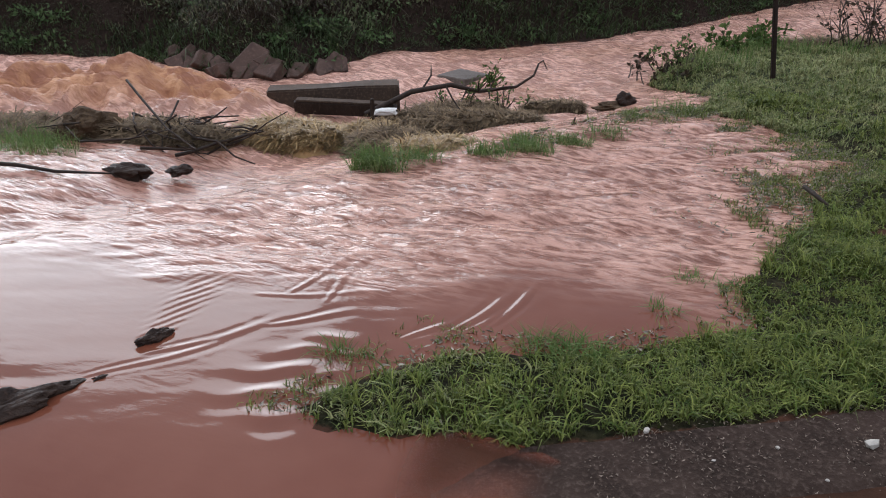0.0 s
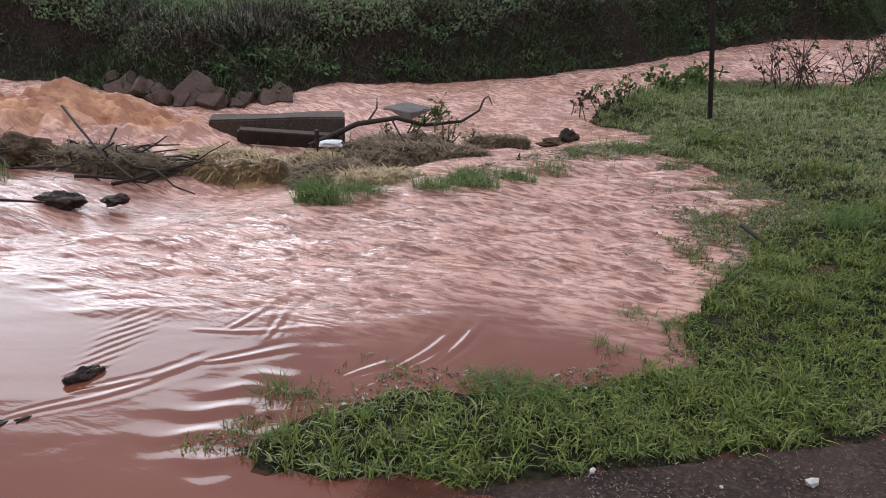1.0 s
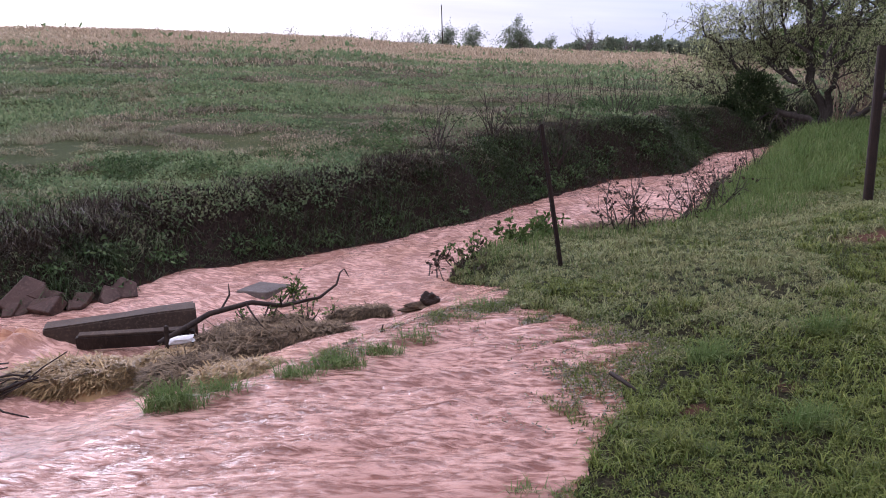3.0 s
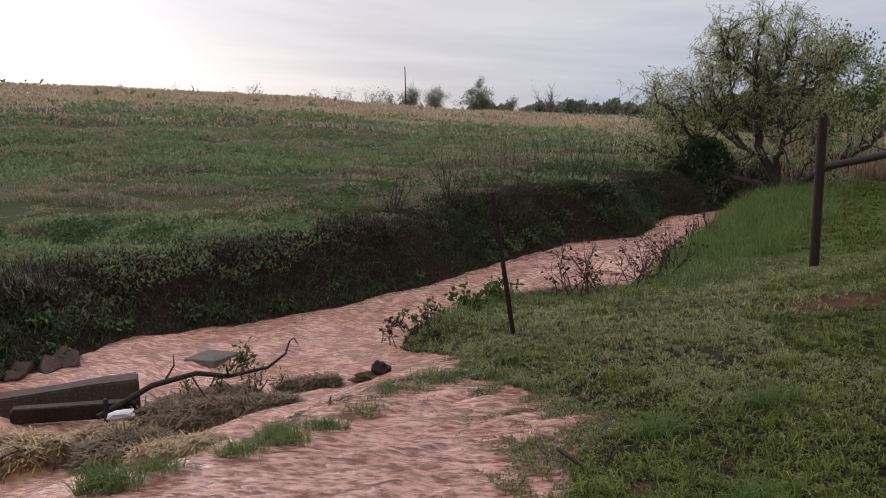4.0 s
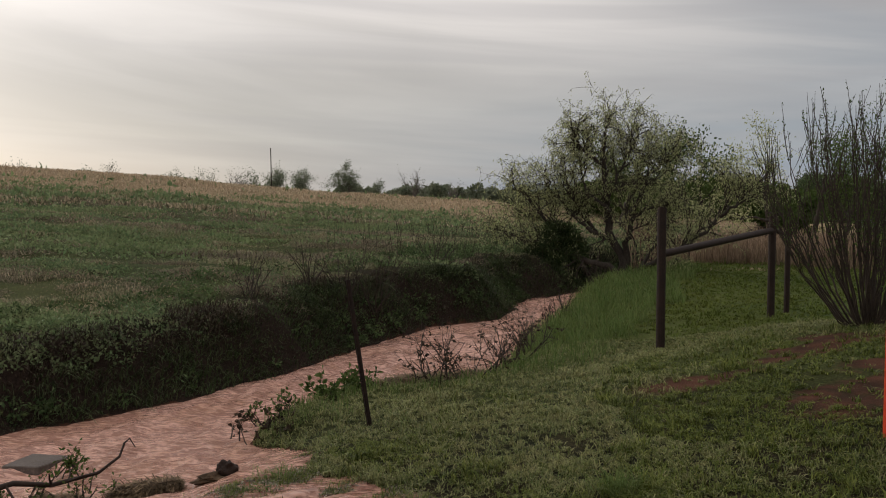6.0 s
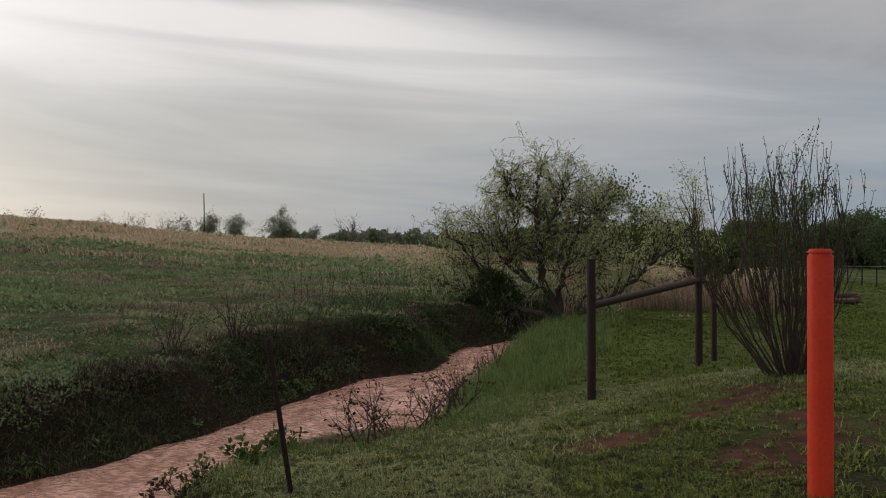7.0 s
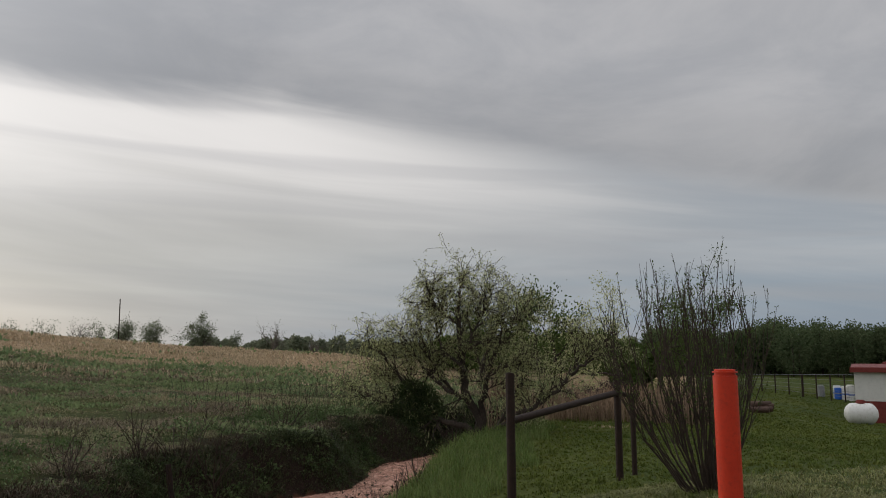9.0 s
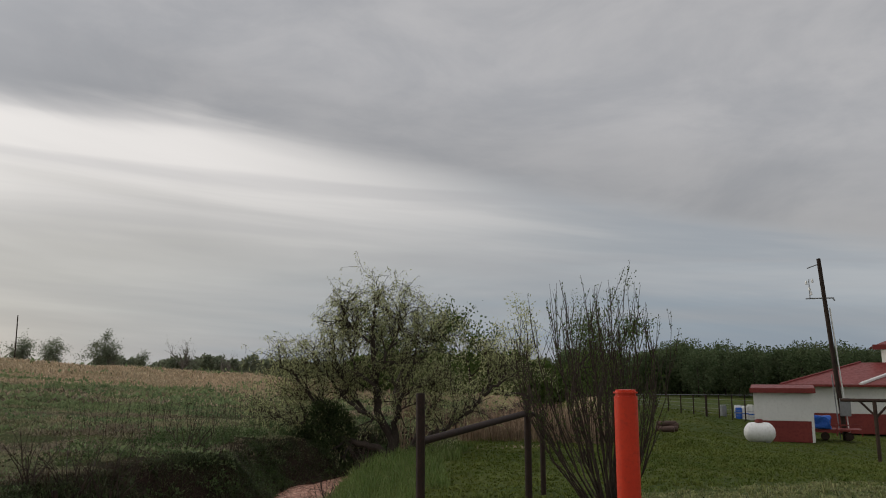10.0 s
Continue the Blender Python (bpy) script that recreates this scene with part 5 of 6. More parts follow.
mound("debris_raft", "dark tangle of stalks and mud washed up by the flood", -1.80, 5.02, 0.36, 0.15, 0.08, 24, M["debris"], 1800, M["stalk"], 55, 0.15)
mound("debris_raft", "dark tangle of stalks and mud washed up by the flood", -2.22, 5.25, 0.42, 0.2, 0.10, 24, M["debris"], 1800, M["stalk"], 73, 0.14)
mound("debris_raft", "low mat of dark stalks stranded in the creek", -1.56, 5.58, 0.26, 0.10, 0.06, 25, M["debris"], 1200, M["stalk"], 56, 0.12)
mound("debris_raft", "brown mat of stalks stranded beside a grass clump", -1.92, 4.02, 0.30, 0.15, 0.06, 30, M["debris"], 1100, M["straw"], 57, 0.13)
mound("debris_raft", "dark mud and twigs piled up by the flood", -3.95, 3.72, 0.62, 0.22, 0.09, 18, M["debris"], 2400, M["stalk"], 58, 0.16)
mound("debris_raft", "dark mat of stalks on the flooded verge", -4.75, 3.35, 0.5, 0.3, 0.05, 18, M["debris"], 1350, M["stalk"], 59, 0.14)
mound("debris_raft", "dark mat of stalks under the creekside bushes", 0.75, 8.25, 0.9, 0.22, 0.10, 12, M["debris"], 3300, M["stalk"], 60, 0.2, base=-0.2)
stone("clod", "dark wet soil clod standing in the creek", "clod", (-1.03, 5.72, -0.16), (0.075, 0.06, 0.07), M["clod"], 61, rz=20, cuts=4, jag=0.42, blocky=False)
stone("clod", "flat dark sod stranded in the creek", "clod", (-1.10, 5.68, -0.20), (0.14, 0.07, 0.035), M["debris"], 62, rz=15, cuts=4, jag=0.6, blocky=False)
stone("clod", "dark wet soil clod standing in the flood", "clod", (-3.42, 2.97, -0.055), (0.14, 0.08, 0.055), M["clod"], 63, rz=10, cuts=4, jag=0.42, blocky=False)
stone("clod", "dark wet soil clod standing in the flood", "clod", (-3.2, 3.15, -0.085), (0.07, 0.05, 0.03), M["clod"], 64, rz=50, cuts=4, jag=0.42, blocky=False)
stone("clod", "mossy brown stone in the twig pile", "clod", (-4.25, 3.52, -0.05), (0.17, 0.11, 0.10), M["debris"], 65, rz=50, cuts=4, jag=0.6, blocky=False)
stone("clod", "small dark clod poking out of the calm flood", "clod", (-2.03, 1.56, 0.0), (0.075, 0.03, 0.032), M["clod"], 66, rz=72, cuts=4, jag=0.5, blocky=False)
stone("clod", "small dark clod poking out of the calm flood", "clod", (-2.04, 1.30, -0.005), (0.025, 0.012, 0.012), M["clod"], 67, rz=60, cuts=2, jag=0.6)
stone("berm", "long dark lump of mud rising from the flood", "mud", (-2.22, 1.02, -0.01), (0.24, 0.075, 0.06), M["clod"], 68, rz=58, cuts=5, jag=0.45, blocky=False)
stone("foam_piece", "white foam scrap caught in the flood debris", "litter", (-2.44, 4.38, 0.0), (0.08, 0.045, 0.022), M["white_card"], 69, rz=20, cuts=2)


def fallen_branch():
    t = thing("branch", "bare dark branch lying over the flood debris", "branch", (-2.7, 4.8, 0))
    o = np.array([-2.7, 4.8, 0])
    main = np.array([(-2.78, 4.72, -0.16), (-2.65, 4.87, -0.10), (-2.52, 5.00, -0.035), (-2.27, 5.18, -0.005), (-2.09, 5.32, -0.075), (-1.84, 5.47, -0.055), (-1.73, 5.57, 0.02), (-1.71, 5.62, 0.10), (-1.685, 5.66, 0.12), (-1.66, 5.7, 0.04)]) - o
    V, Fc = tube_arrays([(main, [0.022, 0.022, 0.021, 0.019, 0.016, 0.012, 0.009, 0.007, 0.005, 0.003])], 8)
    part("limb", mesh_np("limb", V, Fc, M["wet_wood"], True), None, t)
    for pts in (((-2.09, 5.32, -0.07), (-2.08, 5.27, -0.02), (-2.07, 5.24, 0.03)), ((-2.0, 5.36, -0.07), (-1.9, 5.34, -0.03), (-1.82, 5.36, -0.02)), ((-2.45, 5.05, -0.02), (-2.42, 5.15, 0.06), (-2.44, 5.2, 0.13)), ((-2.3, 5.15, -0.01), (-2.2, 5.05, -0.08), (-2.12, 5.0, -0.14))):
        V, Fc = tube_arrays([(np.array(pts) - o, [0.009, 0.007, 0.003])], 6)
        part("twig", mesh_np("twig", V, Fc, M["wet_wood"], True), None, t)
    s = thing("stake", "short dark broken stake upright in the debris", "stake", (-2.72, 4.72, -0.15))
    part("stump", pipe((0, 0, -0.1), (0.01, 0, 0.12), 0.02, 9, 0.016, bevel=0.004), M["wet_wood"], s)
    s = thing("stake", "small snag sticking out of the creek", "stake", (-1.22, 4.78, wz(-1.22, 4.78)))
    part("stump", pipe((-0.02, 0, -0.05), (0.01, 0.0, 0.05), 0.012, 8, 0.004), M["wet_wood"], s)
    part("root", pipe((0.0, 0, 0.01), (0.09, 0.01, -0.03), 0.012, 8, 0.006), M["wet_wood"], s)


fallen_branch()


def twig_pile():
    rng = np.random.default_rng(70)
    for i in range(46):
        cx, cy = rng.normal(-3.85, 0.34), 0
        cy = 3.72 + 0.22 * (cx + 3.85) + rng.normal(0, 0.13)
        if i < 14:
            cx, cy, th, ln = rng.normal(-3.5, 0.12), rng.normal(3.92, 0.06), rng.normal(0.45, 0.18), rng.uniform(0.25, 0.5)
        else:
            th, ln = rng.uniform(-1.2, 1.2), rng.uniform(0.2, 0.7)
        d = np.array([math.cos(th), math.sin(th), rng.normal(0.05, 0.16)]) * ln / 4
        p = [np.array([0, 0, rng.uniform(0.0, 0.05)]) - d * 2]
        for k in range(4):
            p.append(p[-1] + d + rng.normal(0, 0.03, 3))
        r = rng.uniform(0.004, 0.014)
        V, Fc = tube_arrays([(p, np.linspace(r, r * 0.4, 5))], 6)
        ob = new("stick", mesh_np("stick", V, Fc, M["wet_wood"], True))
        ob.location = (cx, cy, wz(cx, cy) + 0.045)
        tagged(ob, "bare wet stick in the flood's twig pile", "stick", "twig pile")
    for pts, r in ((((-4.3, 4.0, 0.14), (-3.95, 3.75, 0.10), (-3.6, 3.55, 0.0), (-3.25, 3.38, -0.04)), 0.010), (((-4.2, 3.3, 0.02), (-4.0, 3.2, -0.02), (-3.7, 3.3, 0.0), (-3.5, 3.5, 0.03)), 0.007), (((-4.15, 2.62, 0.03), (-3.95, 2.68, 0.02), (-3.7, 2.72, 0.0), (-3.4, 2.85, -0.02)), 0.012), (((0.2, 3.84, 0.05), (0.24, 3.75, 0.055), (0.28, 3.68, 0.05), (0.31, 3.64, 0.045)), 0.012)):
        V, Fc = tube_arrays([(np.array(pts), [r, r, r * 0.8, r * 0.4])], 6)
        tagged(new("stick", mesh_np("stick", V, Fc, M["wet_wood"], True)), "long dark wet stick washed down by the flood", "stick")


twig_pile()


# ---- grit and litter ----
def apron_grit():
    rng = np.random.default_rng(74)
    n = 5200
    s, w = rng.uniform(0.2, 3.0, n), rng.uniform(-0.03, 0.36, n)
    x, y = -0.62 + 0.881 * s + 0.473 * w, 1.455 + 0.473 * s - 0.881 * w
    ok = fbm(x * 5, y * 5, 86) > rng.uniform(0.25, 0.7, n)
    x, y, s = x[ok], y[ok], s[ok]
    z = np.maximum(ground_height(x, y) + 0.014, -0.010 + 0.04 * s)
    p = np.stack([x, y, z], 1)
    V, T = leaf_arrays(p, rng.normal(0, 1, (len(x), 3)) * [1, 1, 0.2], rng.uniform(0.003, 0.016, len(x)), rng.uniform(0.002, 0.006, len(x)), rng, 0.8)
    grass_stuff("grit", "grit and plant crumbs on the concrete apron", V, T, M["grit"], "grit")


apron_grit()


# ---- litter in the shallow margin ----
def margin_litter():
    rng = np.random.default_rng(72)
    x, y = scatter(rng, 120000, -1.5, 0.8, 1.2, 5.6)
    d, far = signed(x, y)
    near = np.exp(-((d + 0.08) / np.where(y > 3.3, 0.28, 0.14)) ** 2)
    line = np.exp(-((-(x + 2.1) * 0.79 + (y - 3.3) * 0.61) / 0.12) ** 2) * (y > 4.0)
    ok = (~far) & (rng.uniform(0, 1, len(x)) < np.maximum(near * (0.25 + 0.75 * smooth((y - 3.5) / 0.6)), line) * smooth((fbm(x * 5, y * 5, 85) - 0.42) / 0.15)) & (d < 0.1) & (y > 1.38 + 0.22 * (x + 1.3)) & ((y > 3.2) | (d > -0.1))
    x, y, d = x[ok], y[ok], d[ok]
    z = np.maximum(ground_height(x, y), water_level(x, y)) + 0.003
    root = np.stack([x, y, z], 1)
    flat = rng.normal(0, 1, (len(x), 3)) * [1, 1, 0.15]
    V, T = leaf_arrays(root, flat, rng.uniform(0.01, 0.04, len(x)), rng.uniform(0.004, 0.012, len(x)), rng)
    grass_stuff("washed_litter", "washed-up bits of straw and grit along the water's edge", V, T, M["litter"], "litter")
    pick = rng.uniform(0, 1, len(x)) < 0.6
    V, T = blade_arrays(root[pick], rng.uniform(0.01, 0.035, pick.sum()), 0.004, rng, 1.5)
    grass_stuff("margin_sprigs", "short green sprigs along the water's edge", V, T, M["blade"])


margin_litter()


# ---- creekside shrubs ----
def bare_bush(x, y, h, seed, stems, label, leaf=None, per=0, z=None, wide=0.5, lsize=0.05):
    rng = np.random.default_rng(seed)
    t = thing("bush", label, "bush", (x, y, gz(x, y) if z is None else z))
    P, tips = [], []
    for _ in range(stems):
        a = rng.uniform(0, 2 * np.pi)
        P = []
        grow(rng, (rng.normal(0, 0.12 * wide), rng.normal(0, 0.12 * wide), -0.08), (math.cos(a) * wide, math.sin(a) * wide, 1), h * rng.uniform(0.6, 1.0), 0.006 + 0.004 * h, 1, P, tips, 0.22, 0.05, 0.12, (3, 5), 0.5, 0.6, 6)
        V, Fc = tube_arrays(P, 4)
        part("stem", mesh_np("stem", V, Fc, M["twig"], True), None, t)
    if leaf:
        V, Fc = leaves_on(tips, rng, per, lsize, lsize * 0.55, 0.1, 0.01)
        part("foliage", mesh_np("foliage", V, Fc, leaf), None, t)


bare_bush(0.62, 8.05, 0.80, 81, 9, "bare bush with a few dead leaves over the creek", M["dead"], 3, -0.15, 0.9)
bare_bush(1.05, 8.15, 0.75, 82, 9, "bare bush with a few dead leaves over the creek", M["dead"], 3, -0.15, 0.8)
bare_bush(1.55, 8.75, 0.75, 83, 12, "dark thicket of bare stems on the creek bank", M["dead"], 2, -0.15, 0.9)
bare_bush(1.9, 9.5, 0.8, 84, 12, "dark thicket of bare stems on the creek bank", M["dead"], 2, -0.15, 0.8)
bare_bush(-2.3, 5.3, 0.22, 75, 6, "leafy green weed growing from the flood debris", M["leaf"], 3, -0.15, 0.7, 0.035)
bare_bush(-1.95, 5.45, 0.18, 76, 6, "leafy green weed growing from the flood debris", M["leaf"], 3, -0.15, 0.8, 0.035)
bare_bush(-2.25, 6.05, 0.24, 77, 7, "leafy green weed beside the stone in the creek", M["leaf"], 5, -0.22, 0.8, 0.045)
bare_bush(-0.45, 7.55, 0.34, 85, 7, "leafy green weed at the water's edge", M["leaf"], 9, -0.15, 0.7, 0.07)
bare_bush(-0.15, 7.75, 0.30, 86, 7, "leafy green weed at the water's edge", M["leaf"], 9, -0.12, 0.7, 0.07)
bare_bush(-0.85, 6.85, 0.22, 87, 14, "low tangle of stems trailing into the creek", M["dead"], 3, -0.15, 1.2)
bare_bush(-0.75, 7.2, 0.26, 88, 14, "low tangle of stems trailing into the creek", M["leaf"], 3, -0.15, 1.1)
for x, y, h, sd in ((-0.85, 11.6, 0.95, 91), (-0.35, 11.9, 1.0, 92), (0.15, 12.6, 0.8, 93), (-1.6, 10.6, 0.7, 94), (1.2, 14.6, 0.8, 95), (0.0, 11.9, 1.05, 96)):
    bare_bush(x, y, h, sd, 8, "bare reddish bush on the rim of the far bank", M["dead"], 2, None, 0.6, 0.035)
for x, y, h, sd in ((3.1, 12.3, 0.7, 97), (2.7, 11.8, 0.6, 98), (4.6, 15.6, 0.9, 99)):
    bare_bush(x, y, h, sd, 6, "thin bare stems among the tall bank grass", None, 0, None, 0.3)


def dark_bush():
    rng = np.random.default_rng(100)
    x, y = 4.55, 18.35
    t = thing("bush", "dense dark evergreen bush beside the willow", "bush", (x, y, gz(x, y)))
    n = 16000
    d = rng.normal(size=(n, 3))
    d /= np.linalg.norm(d, axis=1, keepdims=True)
    r = rng.uniform(0.45, 1.0, n)[:, None] * (0.7 + 0.6 * fbm(d[:, 0] * 2 + 5, d[:, 2] * 2 + d[:, 1], 101))[:, None]
    lobe = np.array([(0.0, 0, 0.32), (-0.35, -0.1, 0.15), (0.3, 0.1, 0.25), (-0.1, 0.1, 0.58), (0.15, 0.2, 0.5), (-0.6, 0.0, 0.02)])[rng.integers(0, 6, n)]
    p = d * r * [0.40, 0.40, 0.42] + lobe
    V, Fc = leaf_arrays(p, d + rng.normal(0, 0.6, (n, 3)), rng.uniform(0.05, 0.11, n), 0.035, rng)
    part("foliage", mesh_np("foliage", V, Fc, M["weed"]), None, t)
    for q in p[:14]:
        V, Fc = tube_arrays([(np.array([[0, 0, -0.1], q * 0.5, q]), [0.03, 0.02, 0.005])], 5)
        part("stem", mesh_np("stem", V, Fc, M["twig"]), None, t)


dark_bush()


def dry_stems():
    rng = np.random.default_rng(103)
    P = []
    for i in range(420):
        if i < 220:
            az, r = rng.normal(6, 4.5), rng.uniform(14.5, 24)
        else:
            az, r = rng.uniform(17, 31), rng.uniform(23, 30)
        x, y = polar(az, r)
        d, far = signed(np.array([x]), np.array([y]))
        if d[0] < 0.4 or (i < 220 and not far[0]):
            continue
        z, h = gz(x, y), rng.uniform(0.2, 0.65)
        o = rng.normal(0, 0.22, 2) * h
        P.append((np.array([[x, y, z - 0.05], [x + o[0] * 0.4, y + o[1] * 0.4, z + h * 0.5], [x + o[0], y + o[1], z + h]]), [0.005, 0.004, 0.002]))
    V, Fc = tube_arrays(P, 3)
    tagged(new("dry_stems", mesh_np("dry_stems", V, Fc, M["twig"])), "stand of thin dry brown weed stalks", "weeds", kind="stuff")


dry_stems()


def creek_brush():
    """Brown brush that closes over the creek behind the willow."""
    rng = np.random.default_rng(104)
    n = 16000
    az, r = rng.uniform(18.5, 34, n), rng.uniform(21.5, 27.5, n)
    x, y = r * np.sin(np.radians(az)), r * np.cos(np.radians(az))
    d, far = signed(x, y)
    ok = (d > -0.6) & (fbm(x * 0.9, y * 0.9, 105) > rng.uniform(0.25, 0.6, n))
    x, y = x[ok], y[ok]
    root = np.stack([x, y, ground_height(x, y) - 0.03], 1)
    grass_stuff("creek_brush", "brown dry brush and canes closing over the creek", *blade_arrays(root, rng.uniform(0.35, 0.95, len(x)), 0.016, rng, 0.7), M["brush"], "brush")


creek_brush()


# ---- farm buildings ----
def farm_frame(px, py, qx, qy):
    """The frame of a front that runs from p to q: its pose and length."""
    return math.degrees(math.atan2(qy - py, qx - px)), math.hypot(qx - px, qy - py)


def shed():
    x0, y0, z0 = 24.62, 26.76, -1.12
    t = thing("shed", "small white shed with red wainscot and red metal roof", "shed", (x0, y0, z0), -44.5)
    w, dp, h = 2.25, 1.7, 2.05
    part("wall", box(w, dp, h - 0.85, (w / 2, dp / 2, 0.85 + (h - 0.85) / 2), 0.01), M["white"], t, "white siding wall")
    part("wainscot", box(w + 0.02, dp + 0.02, 0.85, (w / 2, dp / 2, 0.425), 0.01), M["red_paint"], t, "dark red base board")
    for k in range(9):
        part("batten", box(0.02, 0.014, h - 0.87, (0.12 + k * 0.25, -0.006, 0.86 + (h - 0.87) / 2)), M["white"], t)
    part("corner_post", box(0.10, 0.05, h, (w - 0.04, -0.026, h / 2), 0.006), M["white"], t)
    part("roof", box(w + 0.25, dp + 0.4, 0.10, (w / 2, dp / 2, h + 0.10), 0.012, turn=pose(0, 0, 0, 5, 0, 0)), M["red_roof"], t, "red metal roof")
    part("fascia", box(w + 0.26, 0.03, 0.20, (w / 2, -0.2, h + 0.04), 0.006), M["red_paint"], t)
    part("door", box(0.03, 0.7, 1.75, (w + 0.016, 0.7, 0.92), 0.006), M["white"], t, "white plank door")


def barn():
    t = thing("barn", "long white barn with red wainscot and red metal roof", "barn", (32.6, 32.9, -1.45), -47.5)
    w, dp, h = 16.0, 8.0, 2.45
    part("wall", box(w, dp, h - 1.0, (w / 2, dp / 2, 1.0 + (h - 1.0) / 2), 0.02), M["white"], t, "white ribbed metal wall")
    part("wainscot", box(w + 0.03, dp + 0.03, 1.0, (w / 2, dp / 2, 0.5), 0.02), M["red_paint"], t, "dark red ribbed base")
    for k in range(48):
        part("rib", box(0.05, 0.02, h - 1.02, (0.3 + k * 0.33, -0.01, 1.01 + (h - 1.02) / 2)), M["white"], t)
    bm = bmesh.new()
    e, r0, r1 = 0.35, 2.6, w + 0.35
    vs = [bm.verts.new(p) for p in ((-e, -e, h), (w + e, -e, h), (w + e, dp + e, h), (-e, dp + e, h), (3.6, dp / 2, h + 1.15), (w + e, dp / 2, h + 1.15))]
    for f in ((0, 1, 5, 4), (2, 3, 4, 5), (3, 0, 4), (1, 2, 5), (3, 2, 1, 0)):
        bm.faces.new([vs[i] for i in f])
    part("roof", bm, M["red_roof"], t, "red metal hip roof")
    a, b = Vector((-e, -e, h + 0.03)), Vector((3.6, dp / 2, h + 1.18))
    part("ridge_cap", pipe(a, b, 0.06, 6), M["red_roof"], t)
    part("ridge_cap", pipe((3.4, -e, h + 0.05), (6.6, dp / 2, h + 1.2), 0.09, 6), M["white"], t, "pale valley flashing")
    part("gutter", box(w + 0.7, 0.10, 0.12, (w / 2, -e - 0.04, h - 0.03), 0.01), M["red_paint"], t)
    part("door", box(1.0, 0.05, 2.0, (9.0, -0.05, 1.0), 0.01), M["red_paint"], t, "dark red plank door")
    part("fan_housing", box(0.7, 0.3, 0.7, (5.2, -0.16, 1.3), 0.03), M["grey_metal"], t, "grey fan unit on the wall")


def house():
    t = thing("house", "white house with a red hip roof behind the barn", "house", (38.45, 32.5, -1.5), -48)
    w, dp, h = 9.0, 7.0, 4.55
    part("wall", box(w, dp, h, (w / 2 + 0.7, dp / 2 + 0.4, h / 2), 0.02), M["white"], t)
    bm = bmesh.new()
    vs = [bm.verts.new(p) for p in ((0, -0.2, h), (w + 1.3, -0.2, h), (w + 1.3, dp + 1, h), (0, dp + 1, h), (3.6, dp / 2, h + 1.5), (w - 2, dp / 2, h + 1.5))]
    for f in ((0, 1, 5, 4), (2, 3, 4, 5), (3, 0, 4), (1, 2, 5), (3, 2, 1, 0)):
        bm.faces.new([vs[i] for i in f])
    part("roof", bm, M["red_roof"], t, "red metal hip roof")
    part("fascia", box(w + 1.3, 0.05, 0.28, (w / 2 + 0.65, -0.22, h - 0.06), 0.01), M["red_paint"], t)


def propane_tank():
    t = thing("propane_tank", "white horizontal propane tank on the lawn", "tank", (23.4, 25.2, -1.12), -130)
    bm = bmesh.new()
    r, L = 0.40, 0.62
    prof = [(-L / 2 - 0.28, 0.001), (-L / 2 - 0.26, 0.14), (-L / 2 - 0.18, 0.28), (-L / 2 - 0.07, 0.38), (-L / 2 + 0.05, r), (L / 2 - 0.05, r), (L / 2 + 0.07, 0.38), (L / 2 + 0.18, 0.28), (L / 2 + 0.26, 0.14), (L / 2 + 0.28, 0.001)]
    rings = []
    for px, pr in prof:
        rings.append([bm.verts.new((pr * math.cos(2 * math.pi * k / 28), px, 0.50 + pr * math.sin(2 * math.pi * k / 28))) for k in range(28)])
    for a, b in zip(rings[:-1], rings[1:]):
        for k in range(28):
            bm.faces.new((a[k], a[(k + 1) % 28], b[(k + 1) % 28], b[k]))
    part("shell", bm, M["tank"], t, smooth_shade=True)
    part("dome_lid", pipe((0, 0, 0.88), (0, 0, 1.02), 0.17, 20, 0.14, bevel=0.02), M["red_paint"], t, "rusty red dome lid")
    for s in (-0.28, 0.28):
        part("foot", box(0.5, 0.09, 0.14, (0, s, 0.05), 0.01), M["grey_metal"], t)


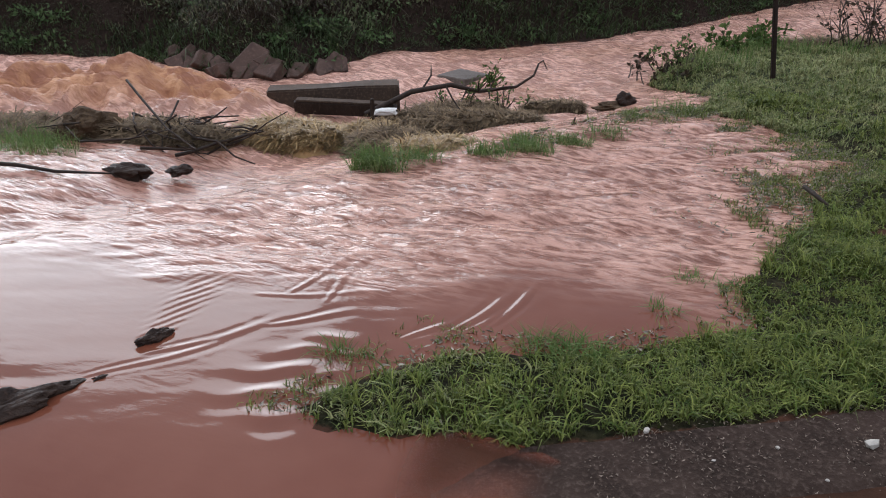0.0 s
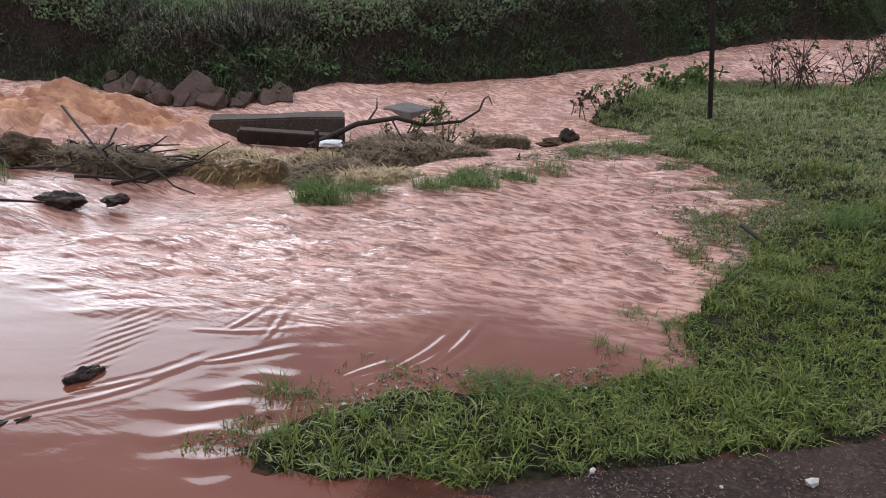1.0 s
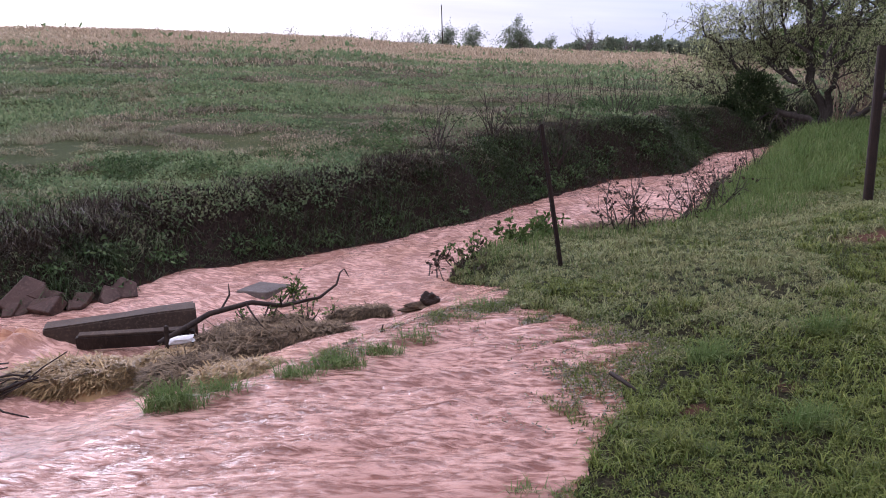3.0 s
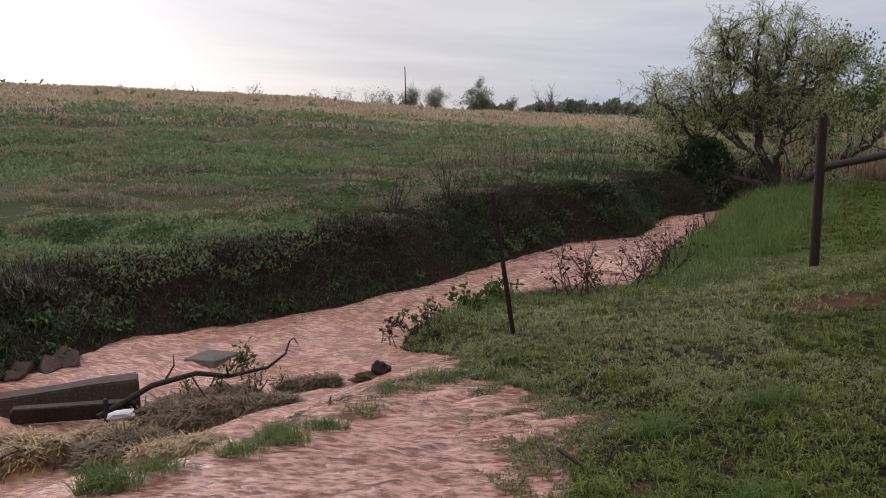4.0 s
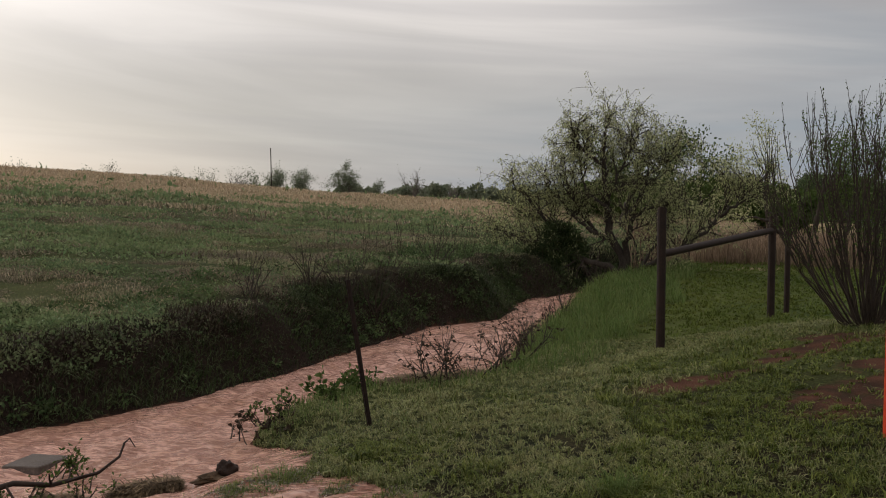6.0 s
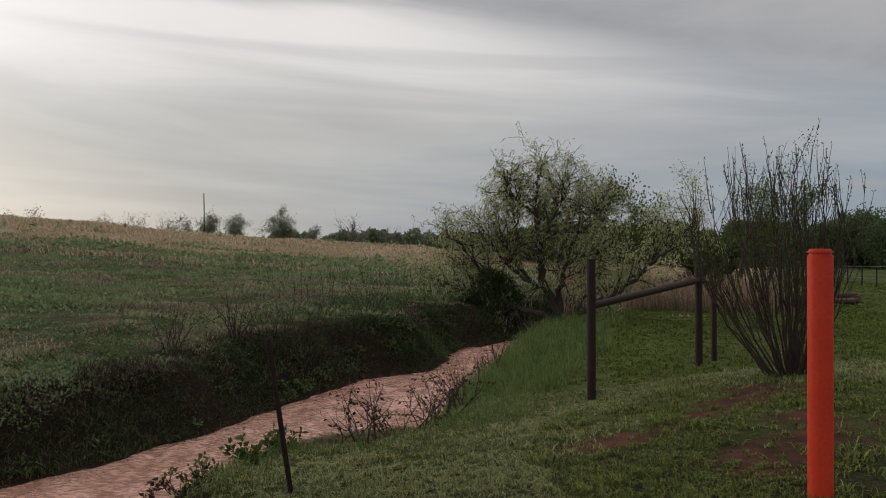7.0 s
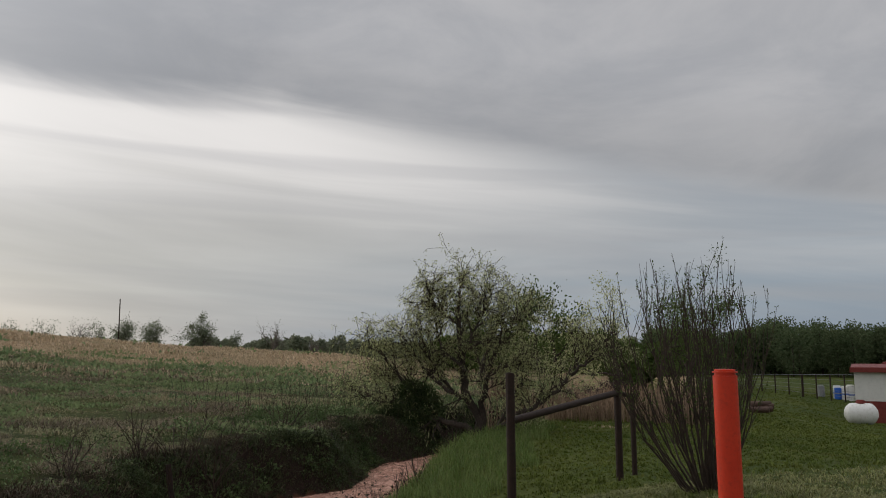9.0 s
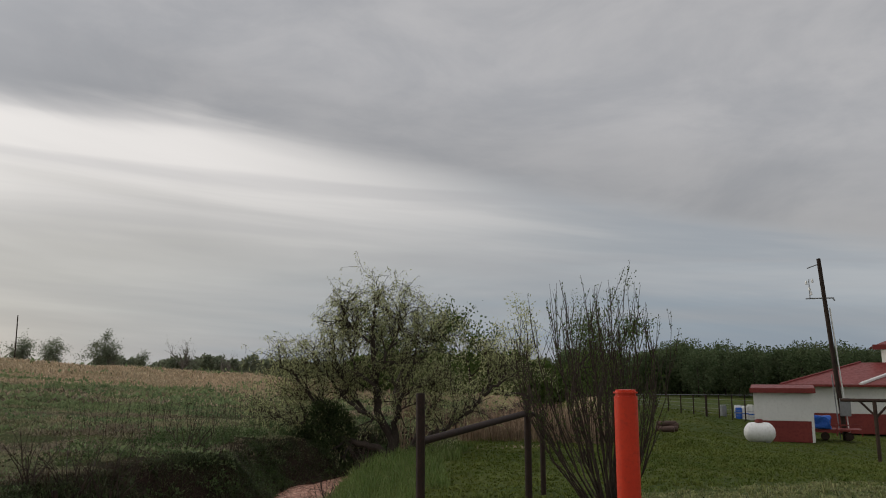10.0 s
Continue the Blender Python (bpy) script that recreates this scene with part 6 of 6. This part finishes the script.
def yard_pole():
    t = thing("utility_pole", "leaning wooden utility pole with meter box and conduit", "pole", (28.47, 25.71, -1.1))
    top = Vector((28.05, 26.05, 6.63)) - Vector((28.47, 25.71, -1.1))
    part("pole", pipe(top * -0.03, top, 0.105, 14, 0.085), M["wet_wood"], t)
    off = Vector((0.14, -0.10, 0))
    part("conduit", pipe(off, top * 0.72 + off * 0.9, 0.03, 8), M["tank"], t, "pale service conduit")
    part("conduit", pipe(Vector((-0.14, 0.14, 0)), top * 0.35 + Vector((-0.12, 0.12, 0)), 0.025, 8), M["grey_metal"], t)
    p = top * 0.16
    part("meter_box", box(0.42, 0.18, 0.75, p + Vector((0.05, -0.16, 0.1)), 0.02, turn=pose(0, 0, 0, 0, 0, -42)), M["grey_metal"], t, "grey electric meter box")
    p = top * 0.775
    part("cross_arm", pipe(p + Vector((-0.55, 0.5, 0)), p + Vector((0.28, -0.25, 0)), 0.03, 8), M["grey_metal"], t)
    for k, (dx, dz) in enumerate(((-0.42, 0.35), (-0.5, 0.62), (-0.32, 0.7), (-0.38, 0.15))):
        part("insulator", pipe(p + Vector((dx, -dx * 0.9, dz)), p + Vector((dx, -dx * 0.9, dz + 0.16)), 0.055, 10, 0.035), M["tank"], t, "pale ceramic insulator")
    part("bracket", pipe(p + Vector((-0.42, 0.38, 0)), p + Vector((-0.42, 0.38, 0.85)), 0.02, 8), M["grey_metal"], t)
    part("bracket", pipe(top * 0.97, top * 0.955 + Vector((-0.38, 0.34, -0.06)), 0.025, 8), M["grey_metal"], t)
    part("bracket", pipe(p + Vector((0.25, -0.22, 0)), p + Vector((0.3, -0.27, -0.12)), 0.03, 8), M["grey_metal"], t)


def trailer():
    t = thing("utility_trailer", "low red flatbed trailer with a blue tarpaulin bundle", "trailer", (27.1, 25.9, -1.1), -44)
    part("bed", box(1.9, 1.0, 0.08, (0.75, 0.4, 0.42), 0.01), M["red_paint"], t)
    for x in (-0.15, 0.75, 1.68):
        part("upright", box(0.05, 0.05, 0.45, (x, -0.08, 0.42), 0.006), M["red_paint"], t)
    part("top_rail", box(1.9, 0.05, 0.05, (0.75, -0.08, 0.64), 0.006), M["red_paint"], t)
    for x in (0.3, 1.2):
        bm = pipe((x, -0.02, 0.17), (x, 0.12, 0.17), 0.17, 22, bevel=0.03)
        w = part("wheel", bm, M["clod"], t, "black rubber wheel")
        part("rim", pipe((x, -0.035, 0.17), (x, 0.0, 0.17), 0.07, 16, bevel=0.008), M["rust"], w)
    stone("tarpaulin", "bundled blue tarpaulin on the red trailer", "tarpaulin", (27.22, 25.85, -0.36), (0.44, 0.32, 0.28), M["blue"], 121, rz=-44, cuts=3, jag=0.25)


def arbor():
    t = thing("arbor", "dark timber arbor frame on the lawn", "arbor", (22.41, 18.98, -1.1))
    u = Vector((0.66, -0.75, 0)).normalized()
    h = 1.95
    for k in (0.0, 2.4):
        p = u * k
        part("post", pipe(p + Vector((0, 0, -0.2)), p + Vector((-0.02, 0.02, h)), 0.06, 10), M["brown"], t)
    part("beam", pipe(u * -1.0 + Vector((0, 0, h + 0.02)), u * 3.2 + Vector((0, 0, h + 0.02)), 0.055, 10), M["brown"], t)
    for k in (0.0, 2.4):
        for s in (-1, 1):
            part("brace", pipe(u * k + Vector((0, 0, h - 0.5)), u * (k + s * 0.45) + Vector((0, 0, h)), 0.035, 8), M["brown"], t)


def barrels():
    for i, (x, y, c) in enumerate(((32.1, 36.1, "blue"), (32.35, 35.9, "tank"), (32.6, 35.75, "tank"), (31.5, 36.7, "grey_metal"), (32.2, 36.3, "tank"), (33.0, 35.2, "grey_metal"))):
        z = gz(x, y)
        t = thing("barrel", "%s plastic barrel by the yard fence" % {"blue": "blue", "tank": "white", "grey_metal": "grey"}[c], "barrel", (x, y, z), group="yard barrels")
        part("drum", pipe((0, 0, 0), (0, 0, 0.62 + 0.12 * (i % 3)), 0.2, 18, 0.19, bevel=0.03), M[c], t)
        part("band", pipe((0, 0, 0.3), (0, 0, 0.36), 0.208, 18), M["blue" if c == "tank" else "grey_metal"], t)


def yard_fence():
    t = thing("yard_fence", "low wire fence with dark posts behind the lawn", "fence", (29, 36, 0))
    a, b = Vector((25.5, 39.2)), Vector((32.8, 33.4))
    n = 15
    pts = []
    for k in range(n):
        p = a.lerp(b, k / (n - 1))
        z = gz(p.x, p.y)
        pts.append((p.x - 29, p.y - 36, z))
        part("post", pipe((p.x - 29, p.y - 36, z - 0.2), (p.x - 29, p.y - 36, 0.42), 0.035 if k % 4 else 0.06, 8), M["rust"], t)
    for k in range(5):
        f = (k + 0.5) / 5
        V, Fc = tube_arrays([(np.array([(x, y, z + (0.42 - z) * (f + 0.1)) for x, y, z in pts]), np.full(n, 0.012 if k == 4 else 0.007))], 4)
        part("wire", mesh_np("wire", V, Fc, M["grey_metal"]), None, t)


def log_heap():
    for i, (dx, dy, dz, rz, ln) in enumerate(((0, 0, 0.06, -30, 0.7), (0.12, 0.12, 0.06, -42, 0.6), (0.05, 0.06, 0.17, -20, 0.62), (-0.1, -0.12, 0.05, -50, 0.5), (0.2, 0.0, 0.14, -36, 0.45))):
        x, y = 16.45 + dx, 21.8 + dy
        bm = pipe((-ln / 2, 0, 0), (ln / 2, 0, 0.02), 0.10, 12, 0.085, bevel=0.008)
        t = thing("log", "cut reddish log in a small heap on the lawn", "log", (x, y, gz(x, y) + dz * 1.5), rz, group="log heap")
        part("stem", bm, M["rock"], t)


shed()
barn()
house()
propane_tank()
yard_pole()
trailer()
arbor()
barrels()
yard_fence()
log_heap()
